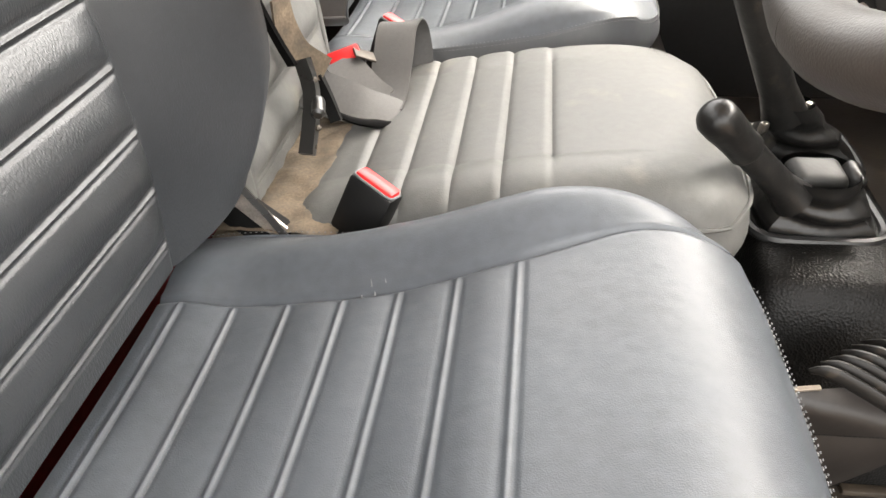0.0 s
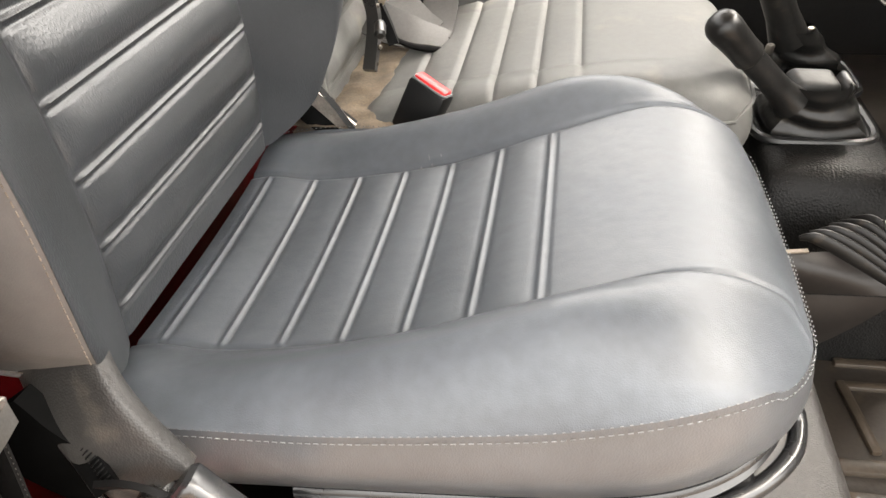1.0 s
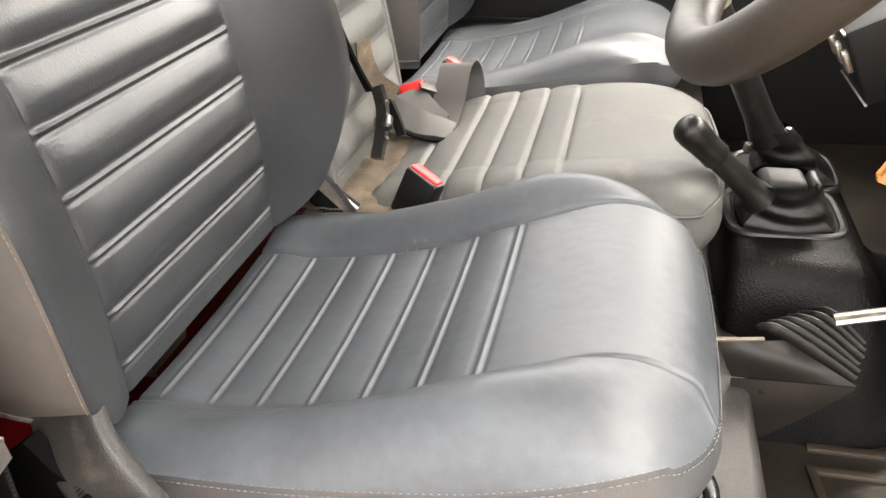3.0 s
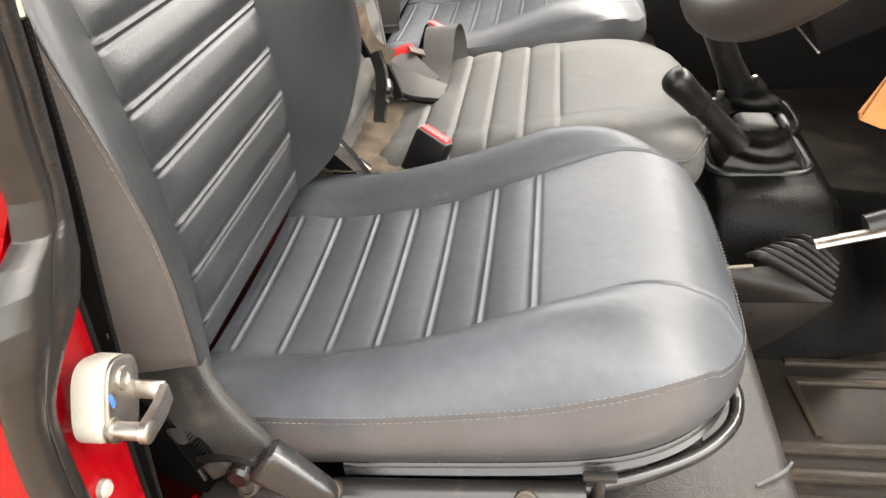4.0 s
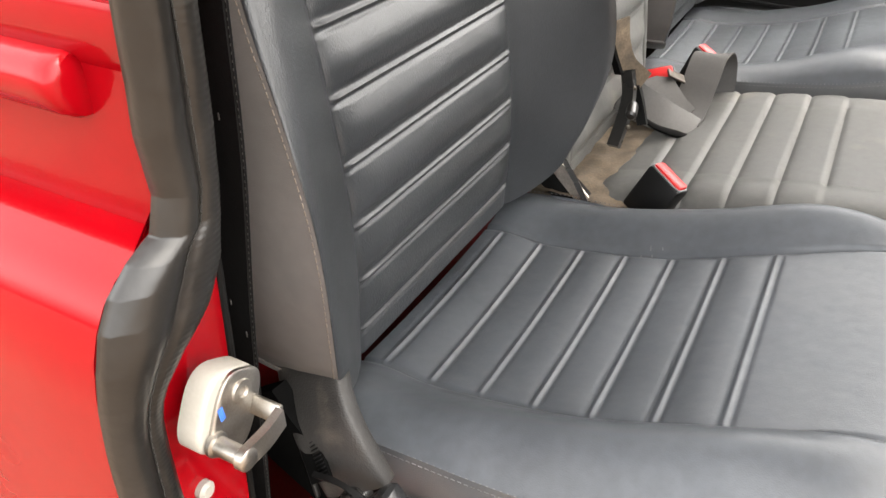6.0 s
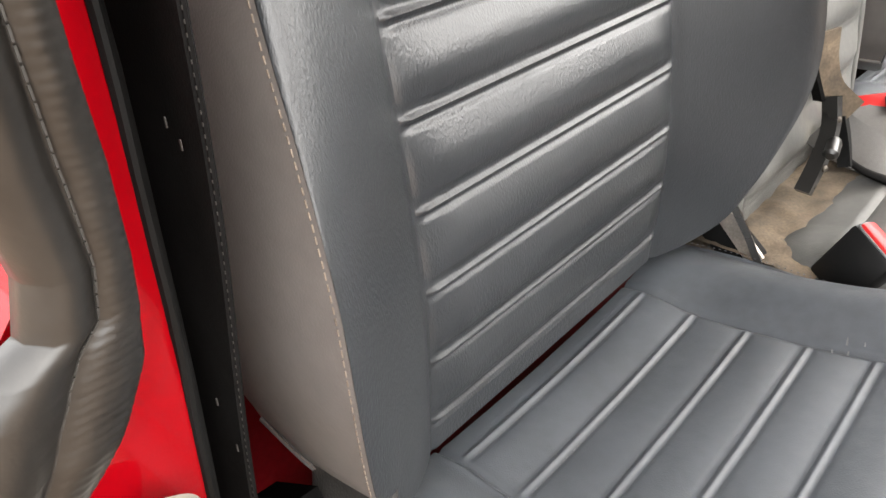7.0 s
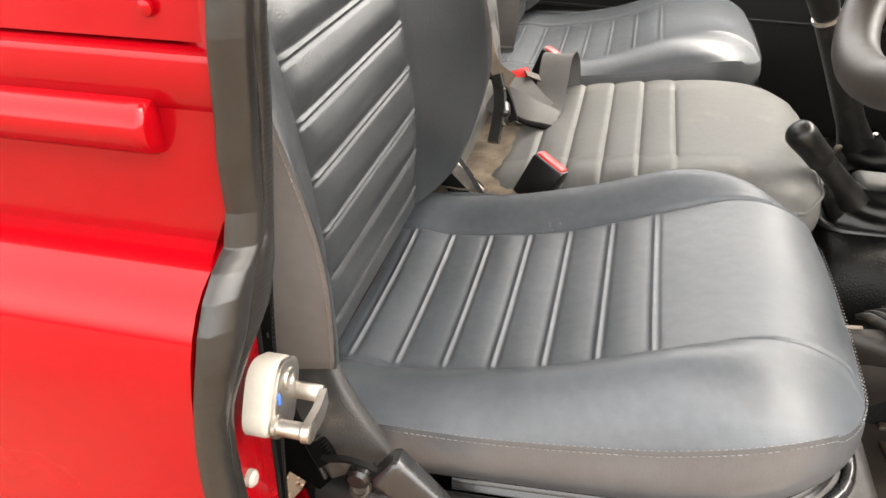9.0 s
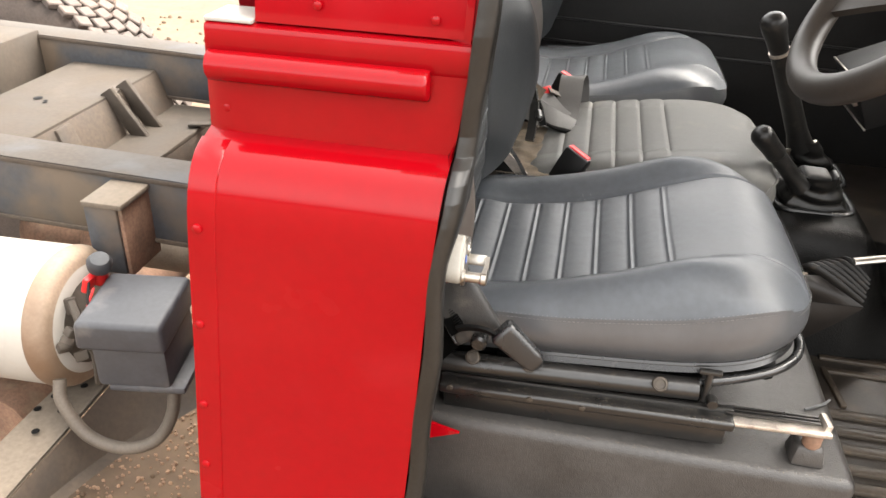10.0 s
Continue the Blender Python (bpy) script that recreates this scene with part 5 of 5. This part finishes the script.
# dusty felt and the bracket between the seats
gx0, gy0 = np.meshgrid(np.linspace(0, 1, 22), np.linspace(0, 1, 44), indexing="ij")
fx, fy = -0.278 + 0.115 * gx0, 0.335 + 0.245 * gy0
fz = 1.0 + 0.012 * gx0 * gy0 + np.array([[0.004 * noise.noise((a * 45, b * 45, 1)) + 0.002 * noise.noise((a * 130, b * 130, 4)) for a, b in zip(p, q)] for p, q in zip(fx, fy)]) - 0.02 * np.clip(gx0 - 0.72, 0, 1)
bm = bmesh.new()
sheet(bm, np.stack([fx, fy, fz], -1))
sheet(bm, np.stack([fx, fy, fz * 0 + 0.990], -1))
solid("felt_pad", bm, CARPET, "dusty brown felt with dirt between the seats", "felt pad", kind="structure")
bracket = thing("anchor_bracket", (-0.225, 0.34, 0.95), "flat steel belt anchor bracket", "bracket")
part("strap", ribbon([(-0.254, 0.339, 1.038), (-0.234, 0.339, 1.018), (-0.212, 0.339, 0.996)], (0.6, 0, 0.8), 0.016, 0.003), BARE_STEEL, bracket)
part("base", block((0.060, 0.02, 0.035), pose(-0.238, 0.350, 1.000, 0, 40, 0), 0.006), BLACK_TRIM, bracket, "black bracket base")
part("guard", ribbon([(-0.240, 0.330, 1.050), (-0.222, 0.331, 1.024), (-0.206, 0.332, 0.996)], (0.5, 0.3, 0.8), 0.006, 0.004), BLACK_METAL, bracket, "thin dark edge strip")

# key tag
tag = thing("key_tag", KEY, "tan leather key tag hanging below the steering wheel", "key tag")
kx, ky, kz = KEY
bm = bmesh.new()
TM = pose(kx, ky, kz, 0, 8, 12)
outline = [(-0.021, 0.024), (-0.015, 0.031), (0.017, 0.027), (0.024, 0.019), (0.022, -0.020), (0.016, -0.029), (-0.010, -0.026), (-0.034, -0.018), (-0.037, -0.012), (-0.026, -0.016)]
rings = [[bm.verts.new(TM @ Vector((px, dy - 0.25 * max(0, -px - 0.026), pz))) for px, pz in outline] for dy in (-0.0016, 0.0016)]
for k in range(len(outline)):
    n_ = (k + 1) % len(outline)
    bm.faces.new((rings[0][k], rings[0][n_], rings[1][n_], rings[1][k]))
bm.faces.new(rings[0][::-1])
bm.faces.new(rings[1])
bmesh.ops.triangulate(bm, faces=[f for f in bm.faces if len(f.verts) > 4])
part("tag", bm, TAN_TAG, tag, smooth=30)
part("eyelet", lathe([(0, 0), (0.004, 0), (0.004, 0.0045), (0, 0.0045)], look((kx + 0.004, ky - 0.003, kz + 0.020), (kx + 0.004, 1, kz + 0.020)), 10), BLACK_TRIM, tag)
part("string", tube(spline([(kx + 0.004, ky - 0.003, kz + 0.020), (kx + 0.026, ky, kz + 0.06), (kx + 0.040, ky + 0.01, kz + 0.11)], 12), 0.0016, 6), THREAD, tag)

# console and panel under the dashboard
console = thing("radio_console", (0.42, 0.75, 1.02), "small black console with bright metal edges below the dashboard", "console")
part("case", block((0.13, 0.16, 0.11), pose(0.44, 0.75, 1.10, 0, -25, 0), 0.006), DOOR_CARD, console)
for dz in (-0.052, 0.052):
    part("edge_strip", block((0.004, 0.16, 0.004), pose(0.44, 0.75, 1.10, 0, -25, 0) @ pose(-0.0655, 0, dz), 0.001), ZINC, console)
for k in range(3):
    part("switch", block((0.010, 0.022, 0.030), pose(0.44, 0.75, 1.10, 0, -25, 0) @ pose(-0.068, -0.045 + 0.045 * k, 0.005), 0.003), BARE_STEEL, console)
slab("knee_panel", (0.02, 0.34, 0.32), (0.56, 0.28, 1.04), KNEE, "dark brown-grey panel below the steering column", "dashboard", bevel=0.01)

# ---------------------------------------------------------------- behind the cab
frame_thing = thing("chassis_frame", (-1.2, 0.5, 0.6), "dusty brown ladder chassis with flaking grey paint", "chassis")
part("side_rail", block((3.0, 0.075, 0.115), pose(-1.90, 0.200, 0.965, 0, 1.5, 0), 0.006), CHASSIS_PAINT, frame_thing, "dusty box-section side rail")
part("side_rail", block((3.0, 0.075, 0.115), pose(-1.90, 0.840, 0.965, 0, 1.5, 0), 0.006), CHASSIS_PAINT, frame_thing, "dusty box-section side rail")
part("crossmember", block((0.11, 0.58, 0.12), pose(-1.50, 0.52, 0.965), 0.006), DUST_PLATE, frame_thing)
part("rail_flange", block((3.0, 0.079, 0.004), pose(-1.90, 0.200, 1.0245, 0, 1.5, 0), 0.0015), RAIL_DUST, frame_thing, "pale dust along the top of the rail")
part("rail_flange", block((3.0, 0.079, 0.004), pose(-1.90, 0.840, 1.0245, 0, 1.5, 0), 0.0015), RAIL_DUST, frame_thing, "pale dust along the top of the rail")
mem = block((0.22, 0.57, 0.016), pose(-1.255, 0.53, 0.947), 0.005)
part("crossmember_web", block((0.012, 0.57, 0.13), pose(-1.128, 0.53, 0.888, 0, -20, 0), 0.004), BROWN_STEEL, frame_thing)
part("crossmember_flange", block((0.13, 0.42, 0.012), pose(-1.045, 0.60, 0.866), 0.004), DUST_PLATE, frame_thing)
part("flange_web", block((0.010, 0.42, 0.05), pose(-0.985, 0.60, 0.838), 0.003), BROWN_STEEL, frame_thing)
part("flange_web", block((0.13, 0.010, 0.05), pose(-1.045, 0.388, 0.838), 0.003), BROWN_STEEL, frame_thing)
for ry in (0.200, 0.840):
    for dz in (-0.0545, 0.0545):
        part("rail_edge", block((3.0, 0.004, 0.008), pose(-1.90, ry - 0.0385, 0.965 + dz, 0, 1.5, 0), 0.0012), BROWN_STEEL, frame_thing, "rust-brown rail edge")
part("gearbox_crossmember", mem, DUST_PLATE, frame_thing, "broad dusty pressed crossmember")
# flat black discs on the plate stand for the dark inside its holes
for k, (hx, hy) in enumerate(((-1.27, 0.54), (-1.245, 0.53), (-1.24, 0.52))):
    part("hole_disc", lathe([(0, 0), (0.010 if not k else 0.005, 0), (0, 0.001)], pose(hx, hy, 0.957), 10), BLACK_TRIM, frame_thing)
for ry in (0.60, 0.66):
    part("gusset", block((0.035, 0.014, 0.15), pose(-1.105, ry, 0.905, 0, -34, 0), 0.004), DUST_PLATE, frame_thing)
part("spring_clip", block((0.10, 0.012, 0.010), pose(-1.09, 0.40, 0.875, 0, 20, -35), 0.003), DUST_PLATE, frame_thing)
part("spring_clip", block((0.05, 0.02, 0.006), pose(-0.98, 0.68, 0.880, 0, 0, 20), 0.002), DUST_PLATE, frame_thing)
part("wheel_arch_stay", block((0.012, 0.05, 0.14), pose(-1.118, 0.43, 0.880, 0, -20, 0), 0.004), BROWN_STEEL, frame_thing)
part("bracket", block((0.068, 0.10, 0.010), pose(-0.828, 0.128, 0.980, 0, 0, 0), 0.003), LIT_DUST, frame_thing)
part("bracket", block((0.055, 0.010, 0.115), pose(-0.832, 0.085, 0.918), 0.003), CHASSIS_PAINT, frame_thing)
part("bracket", block((0.010, 0.09, 0.120), pose(-0.803, 0.130, 0.915), 0.003), RUST, frame_thing, "rust-brown bracket side")
out = thing("outrigger", (-0.85, 0.0, 0.5), "dusty pressed steel outrigger with holes", "bracket")
OA, OB, OC, OD = map(np.array, ((-0.900, -0.018, 0.690), (-0.832, 0.034, 0.692), (-0.828, -0.200, 0.688), (-0.905, -0.200, 0.694)))
OB2, OA2 = OB + (OB - OC) * 0.55, OA + (OA - OD) * 0.55
OC2, OD2 = OC + (OC - OB) * 0.3, OD + (OD - OA) * 0.3
bm = bmesh.new()
plate = [[OA2 + (OD2 - OA2) * u + ((OB2 - OA2) * (1 - u) + (OC2 - OD2) * u) * v + np.array((0, 0, 0.003 * math.sin(5 * u + 3 * v))) for u in np.linspace(0, 1, 10)] for v in np.linspace(0, 1, 6)]
sheet(bm, plate)
sheet(bm, [[p + np.array((0.0, 0.0, -0.006)) for p in r] for r in plate])
part("plate", bm, LIT_DUST, out, "dusty top plate, paler for light from above")
bm = bmesh.new()
web = [p + np.array((0.004, 0.0, -0.004)) for p in plate[-1]]
flare = [(0.095 - 0.006 * k, 0.12 * (1 - k / 9)**2) for k in range(10)]
sheet(bm, [web, [p + np.array((0.006 + f * 0.5, 0.0, -d * 0.5)) for p, (d, f) in zip(web, flare)], [p + np.array((0.004 + f, 0.0, -d)) for p, (d, f) in zip(web, flare)], [p + np.array((0.022 + f, 0.0, -d - 0.006)) for p, (d, f) in zip(web, flare)]])
# side web in darker brown than the plate: its shade is in the colour
part("web", bm, BROWN_STEEL, out, "brown shaded side web")
nn = Vector(np.cross(OD - OA, OB - OA)).normalized()
nn = nn if nn.z > 0 else -nn
# holes are not cut: black discs paint their inner shade
for u, v in ((0.10, 0.62), (0.16, 0.18), (0.32, 0.10), (0.38, 0.62), (0.02, 0.40), (0.60, 0.5)):
    q = OA + (OD - OA) * u + ((OB - OA) * (1 - u) + (OC - OD) * u) * v
    part("hole_disc", lathe([(0, 0), (0.006, 0), (0.006, 0.0008), (0, 0.0008)], Matrix.Translation(Vector(q) + nn * 0.0035) @ nn.to_track_quat("Z", "Y").to_matrix().to_4x4(), 10), BLACK_TRIM, out)

axle = thing("rear_axle", (-1.3, 0.5, 0.6), "rusty axle casing behind the chassis rail", "axle")
part("casing", tube([(-1.0, -0.05, 0.62), (-1.0, 1.15, 0.62)], 0.055, 16), RUST, axle)
part("silencer", lathe([(0, 0), (0.040, 0), (0.046, 0.01), (0.046, 0.20), (0.040, 0.21), (0, 0.21)], pose(-0.76, 0.30, 0.785, 0, -90, 0), 24), HOSE, axle, "dusty brown cylinder")
part("housing", lathe([(0, 0), (0.055, 0), (0.068, 0.02), (0.068, 0.10), (0.05, 0.13), (0, 0.13)], pose(-1.01, 0.30, 0.79, 0, -90, 0), 24), RUST, axle, "rust-brown drum housing")

tank = thing("air_tank", (-1.1, -0.02, 0.70), "white cylindrical tank with rust-brown rim beside the chassis", "tank")
TK = pose(-0.835, 0.02, 0.814, 0, -92, 0)
part("shell", lathe([(0, 0), (0.075, 0.0), (0.098, 0.012), (0.107, 0.03), (0.110, 0.05), (0.110, 0.75), (0.08, 0.8), (0, 0.8)], TK, 48), TANK_WHITE, tank, "glossy white shell")
part("rim", lathe([(0.096, 0.006), (0.1045, 0.012), (0.1095, 0.020), (0.1115, 0.030), (0.1118, 0.036), (0.109, 0.040)], TK, 48), TANK_RUST, tank, "white rim with a brown rust smear")
part("end_fitting", lathe([(0, -0.03), (0.04, -0.03), (0.05, -0.01), (0.07, 0.0), (0, 0.004)], TK, 24), DUST_PLATE, tank)
part("cap", lathe([(0, 0), (0.017, 0), (0.018, 0.012), (0.013, 0.02), (0, 0.022)], pose(-0.790, 0.0, 0.925, 15, 20, 0), 16), CHASSIS_PAINT, tank, "grey filler cap")
part("neck", lathe([(0, -0.03), (0.013, -0.03), (0.013, 0), (0, 0)], pose(-0.790, 0.0, 0.925, 15, 20, 0), 12), RED_PLASTIC, tank, "red fitting below the cap")
part("red_fitting", block((0.010, 0.022, 0.026), pose(-0.798, -0.02, 0.908, 0, 20, 0), 0.003), RED_PLASTIC, tank)
rnd = random.Random(31)
for k in range(16):
    a = rnd.uniform(-0.9, 2.4)
    part("end_fitting", block((0.012 + rnd.uniform(0, 0.016), rnd.uniform(0.010, 0.026), rnd.uniform(0.008, 0.022)), TK @ pose(rnd.uniform(-0.02, 0.075) * math.cos(a), -rnd.uniform(0.02, 0.085) * abs(math.sin(a)) * -1 if k % 4 == 0 else -rnd.uniform(0.03, 0.085), -rnd.uniform(0.006, 0.03), rnd.uniform(-40, 40), rnd.uniform(-40, 40), rnd.uniform(-40, 40)), 0.003), (TANK_RUST, DUST_PLATE, BROWN_STEEL, DUST_PLATE)[k % 4], tank)
part("feed_pipe", tube(spline([(-0.80, -0.060, 0.90), (-0.772, -0.085, 0.875), (-0.765, -0.080, 0.83), (-0.785, -0.060, 0.76)], 16), 0.006, 8), DUST_PLATE, tank)
for k in range(3):
    part("wire", tube(spline([(-0.79 + 0.006 * k, -0.03, 0.915 - 0.008 * k), (-0.77, -0.065 - 0.006 * k, 0.905 - 0.01 * k), (-0.752, -0.075, 0.88 - 0.012 * k)], 10), 0.0018, 6), (BLACK_TRIM, RED_PLASTIC, DUST_PLATE)[k], tank, "thin wire")
motor = thing("motor_cover", (-0.71, -0.04, 0.76), "dark grey plastic pump cover with scuffs beside the tank", "plastic cover")
part("lid", block((0.125, 0.135, 0.045), pose(-0.715, -0.040, 0.886, 2, 0, 9), 0.008, 3, (0.96, 0.96)), BOX_GREY, motor)
part("body", block((0.105, 0.115, 0.075), pose(-0.712, -0.036, 0.828, 0, 0, 9), 0.008), BOX_GREY, motor)
part("base_plate", block((0.11, 0.11, 0.012), pose(-0.695, -0.035, 0.788, 0, 0, 9), 0.004), BOX_GREY, motor)
solid("drain_hose", tube(spline([(-0.830, -0.085, 0.775), (-0.822, -0.10, 0.745), (-0.785, -0.11, 0.700), (-0.735, -0.105, 0.680), (-0.690, -0.09, 0.690), (-0.665, -0.075, 0.73), (-0.660, -0.06, 0.785)], 50), 0.0095, 12), DARK_HOSE, "dusty brown rubber hose hanging in a loop", "hose")


def wheel_at(x, y, z, r, w):
    wt = thing("road_wheel", (x, y, z - r), "muddy chunky off-road tyre", "wheel", "road wheels")
    part("tyre", lathe([(r * 0.62, -w / 2), (r * 0.9, -w / 2), (r * 0.96, -w * 0.42), (r * 0.97, 0), (r * 0.96, w * 0.42), (r * 0.9, w / 2), (r * 0.62, w / 2)], pose(x, y, z, 90), 48), TYRE, wt)
    bm = bmesh.new()
    for k in range(60):
        for s in (-2, -1, 0, 1, 2):
            a = 2 * math.pi * (k + 0.5 * (s % 2)) / 60
            block((0.040, w * 0.185, 0.020), pose(x, y, z) @ pose(0, 0, 0, 0, math.degrees(a), 0) @ pose(0, s * w * 0.20, r * 0.985, 0, 0, 14 * s), 0.004, 1, bm=bm)
    part("tread", bm, TYRE, wt, kind="stuff", label="blocks of tyre tread")
    part("rim", lathe([(0, -0.04), (r * 0.6, -0.06), (r * 0.63, 0.06), (0, 0.04)], pose(x, y, z, 90), 30), RUST, wt)


wheel_at(-1.80, 1.20, 0.60, 0.46, 0.24)

# ---------------------------------------------------------------- ground
bm = bmesh.new()
g = np.r_[-400, -120, -40, -12, np.linspace(-5, 6, 90), 12, 40, 120, 400]
gx, gy = np.meshgrid(g, g, indexing="ij")
near = (np.abs(gx) < 8) & (np.abs(gy) < 8)
gz = np.zeros_like(gx)
for i in range(gx.shape[0]):
    for j in range(gx.shape[1]):
        if near[i, j]:
            gz[i, j] = 0.03 * noise.noise((gx[i, j] * 1.3, gy[i, j] * 1.3, 0)) + 0.012 * noise.noise((gx[i, j] * 5, gy[i, j] * 5, 3))
sheet(bm, np.stack([gx, gy, gz + 0.13], -1))
solid("ground", bm, GRAVEL, "dry pale brown dirt with scattered grit", "ground", kind="structure")
rnd = random.Random(5)
bm = bmesh.new()
for k in range(1500):
    x, y = rnd.uniform(-4.5, -0.6), rnd.uniform(-0.6, 4.5)
    s = rnd.uniform(0.006, 0.022)
    bmesh.ops.create_icosphere(bm, subdivisions=1, radius=s, matrix=pose(x, y, 0.135 + 0.03 * noise.noise((x * 1.3, y * 1.3, 0)), rnd.uniform(0, 90), rnd.uniform(0, 90)) @ Matrix.Diagonal((1, 0.8, 0.6, 1)))
solid("pebbles", bm, GRAVEL, "small loose stones on the dirt", "stones", kind="stuff", smooth=0)
verts, faces = [], []
for k in range(5000):
    x, y, q = rnd.uniform(-1.7, -0.55), rnd.uniform(-0.45, 0.9), rnd.uniform(0.002, 0.006)
    z = 0.131 + 0.03 * noise.noise((x * 1.3, y * 1.3, 0)) + 0.012 * noise.noise((x * 5, y * 5, 3))
    turn, n0 = rnd.uniform(0, 6.28), len(verts)
    for r, h in ((1.0, -0.3), (0.8, 0.8)):
        verts += [(x + r * q * math.cos(turn + 1.257 * j), y + r * q * 0.8 * math.sin(turn + 1.257 * j), z + h * q * rnd.uniform(0.7, 1.3)) for j in range(5)]
    faces += [(n0 + j, n0 + (j + 1) % 5, n0 + 5 + (j + 1) % 5, n0 + 5 + j) for j in range(5)] + [tuple(n0 + 5 + j for j in range(5))]
me = bpy.data.meshes.new("gravel")
me.from_pydata(verts, [], faces)
me.materials.append(PEBBLE)
tagged(new("gravel", me), "fine reddish gravel under the chassis", "gravel", kind="stuff")
